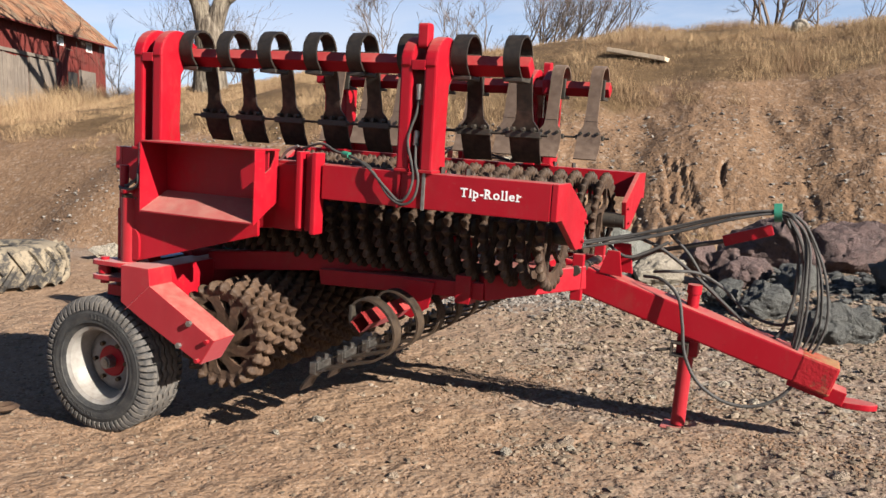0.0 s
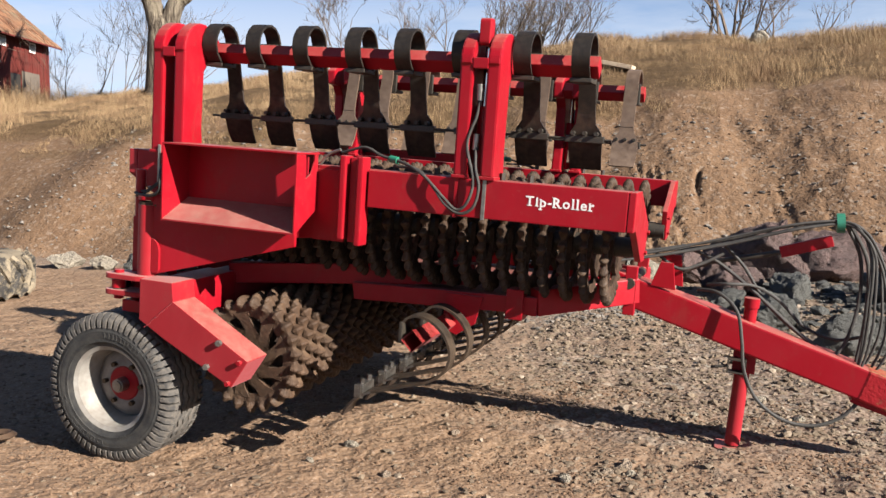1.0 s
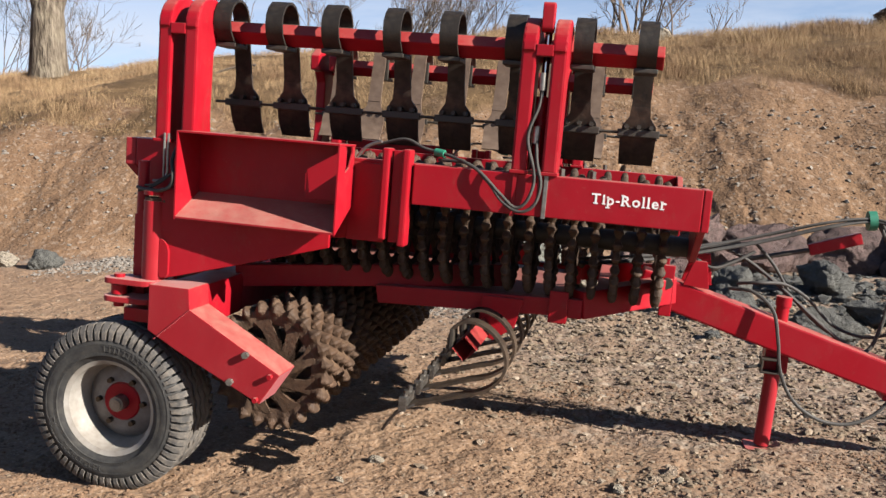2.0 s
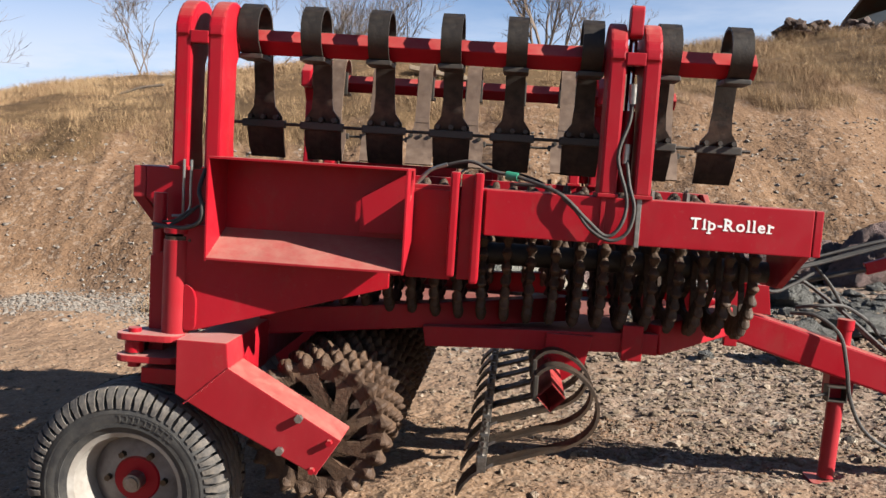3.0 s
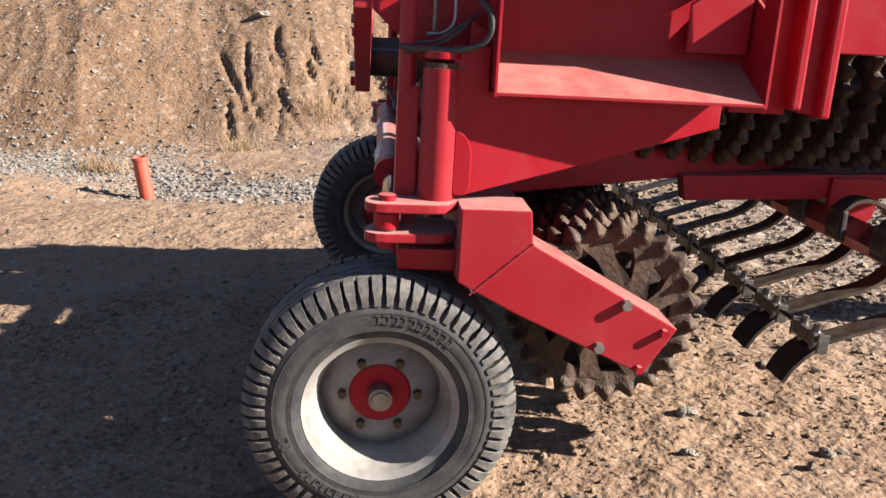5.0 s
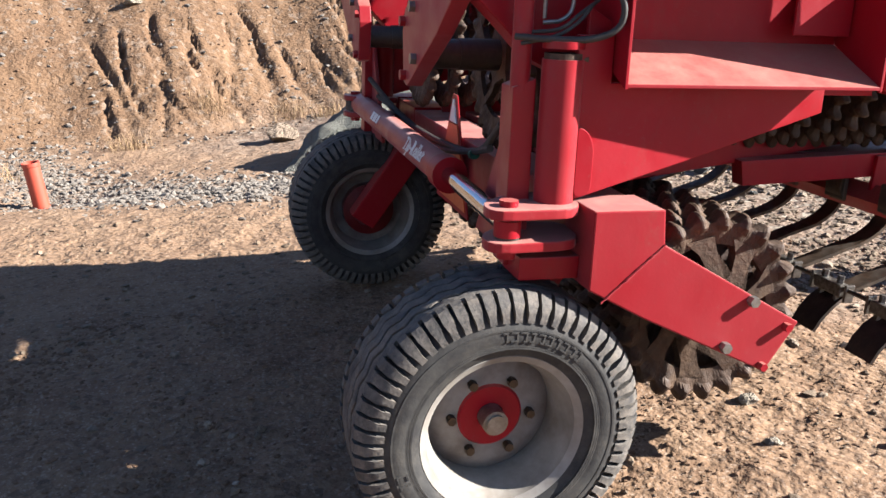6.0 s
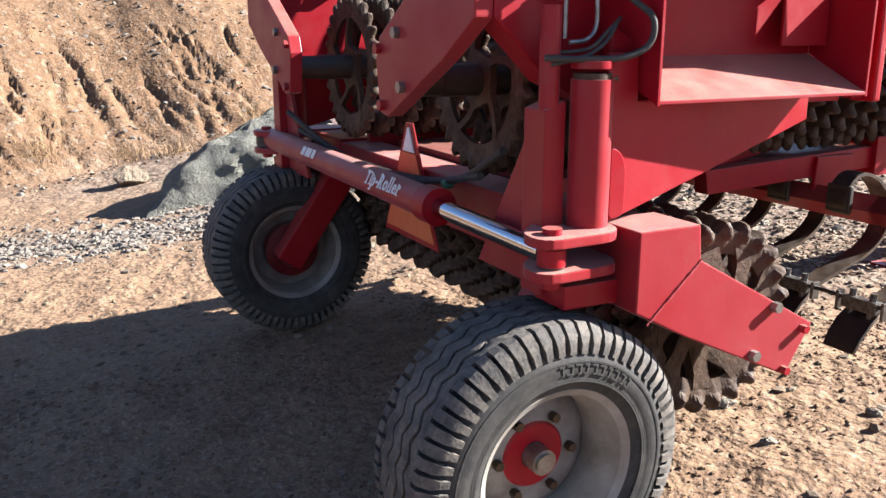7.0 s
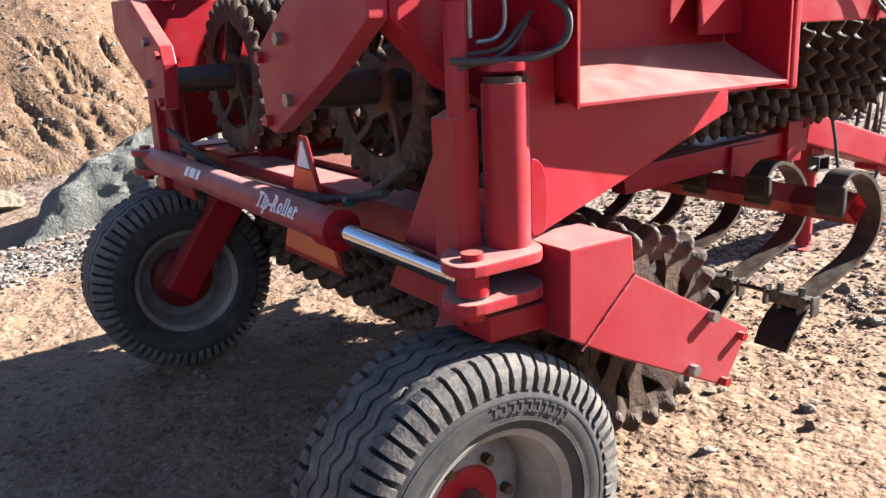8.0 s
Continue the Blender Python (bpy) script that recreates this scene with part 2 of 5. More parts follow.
STONE_PINK = make_stone("pinkish_granite", (0.138, 0.089, 0.078), (0.075, 0.051, 0.046), (0.029, 0.023, 0.022))
STONE_GREY = make_stone("grey_granite", (0.069, 0.068, 0.063), (0.109, 0.107, 0.094), (0.029, 0.029, 0.028))
STONE_MOSSY = make_stone("grey_green_granite", (0.143, 0.146, 0.123), (0.189, 0.184, 0.155), (0.075, 0.075, 0.063))
STONE_TAN = make_stone("tan_stone", (0.264, 0.201, 0.143), (0.218, 0.166, 0.121), (0.155, 0.121, 0.092))
STONE_PALE = make_stone("pale_granite", (0.298, 0.258, 0.195), (0.241, 0.207, 0.161), (0.172, 0.143, 0.115))


def make_pebble():
    k = Mat("pebbles", 0.9, 0.0, 0.25)
    r = k.island()
    c = k.mix((0.066, 0.048, 0.035), (0.182, 0.137, 0.095), r)
    c = k.mix(c, (0.333, 0.274, 0.216), k.maths("POWER", r, 9.0))
    c = k.mix(c, (0.133, 0.099, 0.066), k.noise(60.0, 4, 0.7))
    return k.colour(c).bump(k.noise(120.0, 4), 0.3, 0.004).m


PEBBLE = make_pebble()


def make_clod():
    k = Mat("clods_and_grit", 0.95, 0.0, 0.15)
    c = k.mix((0.089, 0.054, 0.034), (0.185, 0.117, 0.073), k.island())
    return k.colour(k.mix(c, (0.138, 0.086, 0.054), k.noise(70.0, 4, 0.7))).bump(k.noise(140.0, 4), 0.3, 0.004).m


CLOD = make_clod()


def make_chips():
    k = Mat("crushed_stone_chips", 0.9, 0.0, 0.25)
    c = k.mix((0.080, 0.069, 0.058), (0.206, 0.184, 0.157), k.island())
    return k.colour(k.mix(c, (0.134, 0.116, 0.098), k.noise(60.0, 4, 0.7))).bump(k.noise(120.0, 4), 0.3, 0.004).m


CHIPS = make_chips()


def make_worn_red():
    k = Mat("red_paint_worn_to_rust", 0.6, 0.0, 0.3)
    worn = k.noise(7.0, 6, 0.7, 0.52, 0.60, (0.5, 1, 1))
    c = k.mix((0.253, 0.0034, 0.0080), (0.195, 0.109, 0.048), k.maths("MAXIMUM", k.maths("MULTIPLY", k.upward(0.2, 0.6), k.noise(9.0, 6, 0.7, 0.3, 0.6)), worn))
    c = k.mix(c, (0.098, 0.031, 0.016), k.noise(16.0, 6, 0.7, 0.55, 0.7))
    return k.colour(c).bump(k.noise(60.0, 5), 0.35, 0.004).m


WORN_RED = make_worn_red()
RUSTY_TAN = plain("tan_rust", (0.195, 0.098, 0.040), (0.115, 0.031, 0.017), 14.0, 0.8, 0.0, 0.4)


def make_straw():
    k = Mat("dry_grass", 0.8, 0.0, 0.2)
    c = k.mix((0.164, 0.102, 0.053), (0.344, 0.242, 0.135), k.island())
    return k.colour(k.mix(c, (0.107, 0.057, 0.031), k.maths("MULTIPLY", k.noise(0.9, 6, 0.65, 0.42, 0.66), 0.75))).m



STRAW = make_straw()


def make_bark():
    k = Mat("grey_fissured_bark", 0.9, 0.0, 0.2)
    ridge = k.noise(9.0, 5, 0.6, 0.35, 0.65, (1, 1, 0.22))
    c = k.mix((0.055, 0.042, 0.03), (0.17, 0.14, 0.105), ridge)
    c = k.mix(c, (0.20, 0.17, 0.12), k.maths("MULTIPLY", k.noise(2.0, 5, 0.6, 0.5, 0.7), 0.6))
    return k.colour(c).bump(ridge, 1.0, 0.05).m


BARK = make_bark()
TWIG = plain("twig_bark", (0.080, 0.057, 0.043), (0.126, 0.092, 0.063), 7.0, 0.9)


def make_boards(name, a, b, worn):
    k = Mat(name, 0.85, 0.0, 0.2)
    c = k.mix(a, b, k.noise(2.0, 6, 0.7, 0.3, 0.7, (9, 9, 0.6)))
    c = k.mix(c, worn, k.maths("MULTIPLY", k.noise(1.2, 6, 0.7, 0.5, 0.75), 0.8))
    return k.colour(c).bump(k.noise(6.0, 5, 0.6, 0.3, 0.7, (9, 9, 0.5)), 0.4, 0.01).m


BARN_RED = make_boards("weathered_red_boards", (0.115, 0.020, 0.015), (0.071, 0.014, 0.011), (0.069, 0.031, 0.023))
GREY_WOOD = make_boards("grey_weathered_boards", (0.149, 0.121, 0.098), (0.086, 0.069, 0.054), (0.184, 0.149, 0.115))
OLD_PLANK = make_boards("bleached_plank", (0.474, 0.376, 0.265), (0.348, 0.265, 0.182), (0.530, 0.432, 0.306))


def make_tile():
    k = Mat("clay_roof_tile", 0.85, 0.0, 0.2)
    c = k.mix((0.10, 0.045, 0.024), (0.22, 0.11, 0.06), k.island())
    c = k.mix(c, (0.13, 0.105, 0.07), k.maths("MULTIPLY", k.noise(1.3, 6, 0.7, 0.45, 0.65), 0.8))
    return k.colour(c).bump(k.noise(30.0, 4, 0.6), 0.4, 0.01).m


TILE = make_tile()


# ---- building helpers ----
def part(name, bm, material, parent=None, label="", smooth=False, m=None, kind=""):
    """Links a bmesh as one mesh object under a thing or under a part."""
    me = bpy.data.meshes.new(name)
    bm.to_mesh(me)
    bm.free()
    me.materials.append(material)
    if smooth:
        me.polygons.foreach_set("use_smooth", [True] * len(me.polygons))
        me.set_sharp_from_angle(angle=radians(38))
    ob = new(name, me)
    ob.parent = parent
    if m is not None:
        ob.matrix_basis = m
    return tagged(ob, label=label, kind=kind)


def again(ob, m, parent=None):
    """Another object on the same mesh, at a place of its own."""
    o = new(ob.name.split(".")[0], ob.data)
    o.parent = parent or ob.parent
    o.matrix_basis = m
    return o


def thing(name, label, category, m=None, group="", kind=""):
    e = new(name)
    e.empty_display_size = 0.2
    if m is not None:
        e.matrix_basis = m
    return tagged(e, label, category, group, kind)


def box(bm, lo, hi, bevel=0.0, m=None):
    vs = [bm.verts.new((x, y, z)) for x in (lo[0], hi[0]) for y in (lo[1], hi[1]) for z in (lo[2], hi[2])]
    fs = [bm.faces.new([vs[i] for i in q]) for q in ((0, 1, 3, 2), (4, 6, 7, 5), (0, 4, 5, 1), (2, 3, 7, 6), (0, 2, 6, 4), (1, 5, 7, 3))]
    out = vs
    if bevel:
        es = list({e for f in fs for e in f.edges})
        r = bmesh.ops.bevel(bm, geom=es, offset=bevel, segments=2, affect="EDGES", profile=0.6)
        out = list({v for f in r["faces"] for v in f.verts} | {v for v in vs if v.is_valid})
    if m is not None:
        for v in out:
            v.co = m @ v.co
    return bm


def prism(bm, outline, axis, lo, hi, bevel=0.0):
    """A plate: an outline in the plane across axis, from lo to hi along it."""
    def at(p, w):
        return {"x": (w, *p), "y": (p[0], w, p[1]), "z": (*p, w)}[axis]
    a = [bm.verts.new(at(p, lo)) for p in outline]
    b = [bm.verts.new(at(p, hi)) for p in outline]
    n = len(a)
    fs = [bm.faces.new(a), bm.faces.new(b[::-1])]
    fs += [bm.faces.new((a[i], b[i], b[(i + 1) % n], a[(i + 1) % n])) for i in range(n)]
    bmesh.ops.recalc_face_normals(bm, faces=fs)
    if bevel:
        es = list({e for f in fs for e in f.edges})
        bmesh.ops.bevel(bm, geom=es, offset=bevel, segments=2, affect="EDGES", profile=0.6)
    return bm


def rod(bm, pts, r, sides=8, taper=None, caps=True):
    """A round bar along points; taper gives a radius a point."""
    pts = [Vector(p) for p in pts]
    rings, side = [], None
    for i, p in enumerate(pts):
        d = (pts[min(i + 1, len(pts) - 1)] - pts[max(i - 1, 0)]).normalized()
        if side is None:
            side = d.cross((0, 0, 1)) if abs(d.z) < 0.9 else d.cross((1, 0, 0))
        side = (side - d * side.dot(d)).normalized()
        up = d.cross(side)
        q = taper[i] if taper else r
        rings.append([bm.verts.new(p + (side * math.cos(a) + up * math.sin(a)) * q) for a in (2 * math.pi * j / sides for j in range(sides))])
    for a, b in zip(rings, rings[1:]):
        for j in range(sides):
            bm.faces.new((a[j], a[(j + 1) % sides], b[(j + 1) % sides], b[j]))
    if caps:
        bm.faces.new(rings[0][::-1])
        bm.faces.new(rings[-1])
    return bm


def bar(bm, a, b, w, h, up=(0, 0, 1), bevel=0.006):
    """A rectangular bar from a to b: w across, h along up."""
    a, b = Vector(a), Vector(b)
    x = (b - a).normalized()
    y = Vector(up).cross(x).normalized()
    z = x.cross(y)
    m = Matrix((x, y, z)).transposed().to_4x4()
    m.translation = (a + b) / 2
    n = (b - a).length / 2
    return box(bm, (-n, -w / 2, -h / 2), (n, w / 2, h / 2), bevel, m)


def smooth_line(pts, n=8):
    """A Catmull-Rom line through points."""
    p = [Vector(q) for q in pts]
    p = [2 * p[0] - p[1], *p, 2 * p[-1] - p[-2]]
    out = []
    for i in range(1, len(p) - 2):
        for j in range(n):
            t = j / n
            a, b, c, d = p[i - 1:i + 3]
            out.append(0.5 * (2 * b + (c - a) * t + (2 * a - 5 * b + 4 * c - d) * t * t + (3 * b - a - 3 * c + d) * t ** 3))
    return out + [p[-2]]


def lathe(bm, profile, sides, axis="y", closed=True):
    """Turns a profile of (radius, along) about an axis through the origin."""
    rings = []
    for j in range(sides):
        a = 2 * math.pi * j / sides
        c, s = math.cos(a), math.sin(a)
        rings.append([bm.verts.new({"y": (r * c, w, r * s), "x": (w, r * c, r * s), "z": (r * c, r * s, w)}[axis]) for r, w in profile])
    n = len(profile)
    fs = []
    for j in range(sides):
        a, b = rings[j], rings[(j + 1) % sides]
        for i in range(n if closed else n - 1):
            fs.append(bm.faces.new((a[i], a[(i + 1) % n], b[(i + 1) % n], b[i])))
    bmesh.ops.recalc_face_normals(bm, faces=fs)
    return bm


def disc(bm, r, lo, hi, sides=20, axis="y", centre=(0, 0, 0)):
    c = Vector(centre)
    d = Vector({"x": (1, 0, 0), "y": (0, 1, 0), "z": (0, 0, 1)}[axis])
    return rod(bm, [c + d * lo, c + d * hi], r, sides)


def flip(bm, s):
    """Mirrors across the implement's middle for s < 0."""
    if s < 0:
        for v in bm.verts:
            v.co.y = -v.co.y
        bmesh.ops.reverse_faces(bm, faces=bm.faces[:])
    return bm


def strip(bm, pts, widths, thick, across):
    """A flat bar bent along points, its width along the vector across."""
    pts, ac = [Vector(p) for p in pts], Vector(across)
    rows = []
    for i, p in enumerate(pts):
        d = (pts[min(i + 1, len(pts) - 1)] - pts[max(i - 1, 0)]).normalized()
        n = d.cross(ac).normalized()
        w = widths[i] / 2
        rows.append([bm.verts.new(p + ac * x + n * y) for x, y in ((-w, -thick / 2), (w, -thick / 2), (w, thick / 2), (-w, thick / 2))])
    fs = []
    for a, b in zip(rows, rows[1:]):
        fs += [bm.faces.new((a[j], a[(j + 1) % 4], b[(j + 1) % 4], b[j])) for j in range(4)]
    fs += [bm.faces.new(rows[0][::-1]), bm.faces.new(rows[-1])]
    bmesh.ops.recalc_face_normals(bm, faces=fs)
    return bm


# ---- the ground: a yard, a cut bank and the grassy rise above it, in one sheet ----
PROFILE = [(-99, -0.15), (0, -0.15), (0.35, 0.06), (1.0, 0.52), (2.0, 1.20), (3.0, 1.74), (3.8, 2.12), (4.7, 2.65), (6.7, 3.32), (8.7, 3.95), (11.7, 4.65), (14.7, 4.9), (28.7, 5.2), (900, 5.6)]
PROFILE_D, PROFILE_Z = [p[0] for p in PROFILE], [p[1] for p in PROFILE]


# the crest is a little higher behind the machine than to either side
SKYLINE_X, SKYLINE_DZ = (-30, -12, -7, -3, -0.5, 2, 4, 8), (-0.45, -0.38, -0.30, 0.10, 0.28, 0.08, -0.22, -0.28)


def foot(x):
    """Where the bank begins."""
    return 7.9 + 0.10 * max(0, x) - 0.17 * max(0, min(4, -1.5 - x)) + 0.2 * math.sin(0.9 * x) + 0.15 * math.sin(2.3 * x + 1)


def make_gullies():
    """Rain channels in the bare bank: where each starts at the top, how far down it runs, how deep and wide."""
    rnd = random.Random(17)
    out = []
    for i in range(34):
        x = rnd.uniform(-2.2, 0.1) if i < 15 else rnd.uniform(0.1, 2.6) if i < 29 else rnd.uniform(2.6, 4.2)
        top = rnd.uniform(0.7, 2.3)
        out.append((x, top, max(0.05, top - rnd.uniform(0.8, 2.0)), rnd.uniform(0.10, 0.24) * (1.0 if i < 29 else 0.4), rnd.uniform(0.026, 0.055), rnd.uniform(0.0, 0.40), rnd.uniform(0, 50)))
    return out


GULLIES = make_gullies()


def gully_depth(x, d):
    cut = 0.0
    for gx, top, low, deep, wide, lean, seed in GULLIES:
        if abs(x - gx) < 1.0 and low < d < top:
            t = (top - d) / (top - low)
            mid = gx + lean * (top - d) + 0.035 * math.sin(4.5 * d + seed) + 0.03 * noise.noise(Vector((d * 9, seed, 1)))
            w = wide * (0.6 + 0.9 * t)
            u = abs(x - mid) / w
            u += 0.5 * noise.noise(Vector((x * 20, d * 20, 5)))
            if u < 1.6:
                cut = max(cut, deep * min(1.0, 5 * t) * (1 - 0.75 * t) * (0.65 + 0.6 * noise.noise(Vector((d * 6, seed, 9)))) * max(0.0, min(1.0, 1.6 - u)))
    return cut


def height(x, y):
    d = y - foot(x)
    h = float(np.interp(d, PROFILE_D, PROFILE_Z)) + 0.15
    if x > 2:
        h *= 1 + min(0.30, 0.02 * (x - 2)) * max(0.0, min(1.0, (d - 2) / 4))
    if x < -9:
        h *= max(0.78, 1 - 0.012 * (-9 - x))
    h += float(np.interp(x, SKYLINE_X, SKYLINE_DZ)) * max(0.0, min(1.0, (d - 3.5) / 5))
    # the yard falls to a shallow ditch along the foot, but not beside the drawbar
    left = max(0.0, min(1.0, (1.6 - x) / 1.8))
    dip = max(0.0, min(1.0, (y - 2.6) / 2.2))
    h -= left * 0.15 * dip * dip * (3 - 2 * dip)
    h -= 0.13 * math.exp(-((x + 2.0) / 0.75) ** 2 - ((y - 4.9) / 0.8) ** 2)
    h += 0.13 * math.exp(-((x + 3.7) / 0.9) ** 2 - ((y - 4.9) / 0.75) ** 2)
    n1 = noise.fractal(Vector((x * 0.35, y * 0.35, 0)), 1.0, 2.0, 4)
    n2 = noise.noise(Vector((x * 2.3, y * 2.3, 3)))
    n3 = noise.noise(Vector((x * 9, y * 9, 7)))
    slope = max(0.0, min(1.0, d / 0.8)) * max(0.15, min(1.0, (5.2 - d) / 2))
    if slope > 0:
        lumps = noise.noise(Vector((x * 4.5, y * 4.5, 17)))
        ribs = 1 - abs(noise.noise(Vector((x * 1.9 + 0.4 * y, y * 0.6, 11))))
        h += slope * (0.15 * n1 + 0.03 * n2 + 0.014 * n3 + 0.022 * abs(noise.noise(Vector((x * 12, y * 12, 27)))) + 0.010 * noise.noise(Vector((x * 25, y * 25, 37))) + 0.014 * lumps + 0.05 * ribs * ribs - 0.03)
        if d < 3.4:
            h -= gully_depth(x, d)
    flat = 1 - max(0.0, min(1.0, d / 0.5))
    if flat > 0:
        h += flat * (0.016 * n1 + 0.014 * n2 + 0.011 * n3 + 0.009 * noise.noise(Vector((x * 15, y * 15, 31))) + 0.012 * noise.noise(Vector((x * 5, y * 5, 41))))
        h -= 0.028 * math.exp(-((x - 0.0) / 0.8) ** 2 - ((y + 1.1) / 0.45) ** 2)
    return h


def spread(lo, hi, step, far):
    mid = list(np.arange(lo, hi + step / 2, step))
    out, g = [], step
    a, b = mid[0], mid[-1]
    left, right = [], []
    while a > -far or b < far:
        g *= 1.22
        a, b = a - g, b + g
        left.append(a)
        right.append(b)
    return left[::-1] + mid + right


def stone_line(x):
    """Middle of the strip of crushed stone that runs along the ditch."""
    return float(np.interp(x, (-6.0, -4.2, -2.2, -1.2, -0.4, 0.6, 2.0), (6.6, 6.6, 5.6, 4.3, 3.9, 3.9, 4.3)))


def build_ground():
    xs, ys = spread(-8.0, 7.0, 0.038, 900), spread(-2.4, 12.4, 0.042, 900)
    nx, ny = len(xs), len(ys)
    co = [(x, y, height(x, y)) for y in ys for x in xs]
    fa = [(j * nx + i, j * nx + i + 1, (j + 1) * nx + i + 1, (j + 1) * nx + i) for j in range(ny - 1) for i in range(nx - 1)]
    me = bpy.data.meshes.new("ground")
    me.from_pydata(co, [], fa)
    masks = {"gravel": [], "bank": [], "turf": []}
    for x, y, z in co:
        d = y - foot(x)
        w = noise.fractal(Vector((x * 0.8, y * 0.8, 5)), 1.0, 2.0, 4)
        strip_gravel = math.exp(-((y - stone_line(x)) / 0.75) ** 2) if x < 1.5 else 0
        side = max(0.0, min(1.0, (x - 1.0 + 0.35 * y) / 1.6)) if y > -0.2 else max(0.0, min(1.0, (x - 1.7) / 1.5)) * 0.8
        masks["gravel"].append(max(0.0, min(1.0, max(strip_gravel, side) * (0.9 + 0.8 * w) if d < 0.6 else 0)))
        masks["bank"].append(max(0.0, min(1.0, (d + 0.5 + 0.6 * w) / 0.7)))
        masks["turf"].append(max(0.0, min(1.0, (d - 3.3 + 1.6 * w - 0.42 * max(0, min(3, x + 1))) / 0.9)))
    for key, vals in masks.items():
        me.attributes.new(key, "FLOAT", "POINT").data.foreach_set("value", vals)
    me.materials.append(GROUND)
    me.polygons.foreach_set("use_smooth", [True] * len(me.polygons))
    tagged(new("ground", me), "sandy gravel yard rising into a bare cut bank with dry grass on top", "ground", kind="structure")


build_ground()

# ---- the implement ----
roller = thing("folding_field_roller", "red folding field roller with folded wings and rusty iron rings", "field roller", STAND)


def plate_part(name, outline, axis, lo, hi, s, bevel=0.004, material=RED, parent=None, label=""):
    return part(name, flip(prism(bmesh.new(), outline, axis, lo, hi, bevel), s), material, parent or roller, label)


def box_part(name, lo, hi, s, bevel=0.006, material=RED, parent=None, label=""):
    return part(name, flip(box(bmesh.new(), lo, hi, bevel), s), material, parent or roller, label)


def rod_part(name, pts, r, material, parent=None, s=1, sides=12, label=""):
    return part(name, flip(rod(bmesh.new(), pts, r, sides), s), material, parent or roller, label, True)


# rings of the rollers: one mesh along y for the middle, turned for the wings
RING_R = 0.272


def ring_mesh(side, rim, teeth):
    """The rim of a cast ring, with pointed teeth that widen to both sides and hollows between them."""
    bm = bmesh.new()
    turn = (0.0, 0.16, 0.31, 0.42, 0.5, 0.58, 0.69, 0.84)
    step = (0.0, 0.20, 0.58, 0.93, 1.0, 0.93, 0.58, 0.20)
    n = len(step)
    rows = []
    for i in range(n * teeth):
        k = step[i % n]
        a = 2 * math.pi * (i // n + turn[i % n]) / teeth
        c, s = math.cos(a), math.sin(a)
        wide = rim + side * k
        low, top = 0.232 + 0.004 * k, 0.242 + 0.030 * k
        outline = [(0.180, -rim * 0.7), (0.214 + 0.004 * k, -rim - 0.25 * side * k), (low, -wide), (low + 0.55 * (top - low), -wide * (1 - 0.12 * k)), (top - 0.004, -wide * (1 - 0.45 * k)), (top, -wide * 0.2)]
        outline += [(r, -y) for r, y in reversed(outline)]
        rows.append([bm.verts.new((r * c, y, r * s)) for r, y in outline])
    k = len(rows[0])
    fs = []
    for i, p in enumerate(rows):
        q = rows[(i + 1) % len(rows)]
        fs += [bm.faces.new((p[j], p[(j + 1) % k], q[(j + 1) % k], q[j])) for j in range(k)]
    bmesh.ops.recalc_face_normals(bm, faces=fs)
    return bm


def spokes_mesh(spokes, half, stout=1.0):
    """Hub and thick curved spokes of a ring, cast in one."""
    outline = []
    for i in range(spokes):
        a = 2 * math.pi * i / spokes
        for r, w, t in ((0.085, 0.0, -0.26), (0.115, 0.10, -0.17), (0.160, 0.28, -0.125), (0.203, 0.40, -0.15), (0.203, 0.40, 0.15), (0.160, 0.28, 0.125), (0.115, 0.10, 0.17), (0.085, 0.0, 0.26)):
            outline.append((r * math.cos(a + w + t * stout), r * math.sin(a + w + t * stout)))
    return prism(bmesh.new(), outline, "y", -half, half)


random.seed(4)
CENTRE_AXLE, WING_AXLE = (0.625, 0.592), (0.50, 1.215)
# Dark discs, added to stand for the dark inside of the middle roller.
for s in (-1, 1):
    part("end_plate", disc(bmesh.new(), 0.185, -0.004, 0.004, 36), EARTHY, roller, "dark disc added inside the roller to close its end", False, pose(CENTRE_AXLE[0], s * 0.935, CENTRE_AXLE[1]))
first_ring = part("roller_ring", ring_mesh(0.023, 0.016, 23), IRON, roller, "rusty toothed cast iron ring", False)
first_spokes = part("spokes", spokes_mesh(9, 0.017, 1.35), IRON, first_ring)
for i in range(28):
    m = pose(CENTRE_AXLE[0], -0.985 + 0.073 * i, CENTRE_AXLE[1], 0, 360 / 46 * (i % 2) + random.uniform(-2, 2), 0)
    if i:
        again(first_spokes, pose(0, 0, 0), again(first_ring, m))
    else:
        first_ring.matrix_basis = m
# Wing rings and spokes take the darker iron: the wing's shade is painted in.
wing_ring = part("roller_ring", ring_mesh(0.011, 0.010, 28), SHADED_IRON, roller, "rusty toothed cast iron ring", False)
wing_spokes = part("spokes", spokes_mesh(5, 0.010, 0.55), SHADED_IRON, wing_ring)
for s in (-1, 1):
    for i in range(23):
        m = pose(0.17 + 0.0905 * i, s * WING_AXLE[0], WING_AXLE[1], 0, 0, 90) @ pose(0, 0, 0, 0, 360 / 56 * (i % 2) + random.uniform(-6, 6), 0)
        if i or s > 0:
            again(wing_spokes, pose(0, 0, 0), again(wing_ring, m))
        else:
            wing_ring.matrix_basis = m
for s in (-1, 1):
    rod_part("roller_axle", [(0.04, s * WING_AXLE[0], WING_AXLE[1]), (2.24, s * WING_AXLE[0], WING_AXLE[1])], 0.045, GREASE)
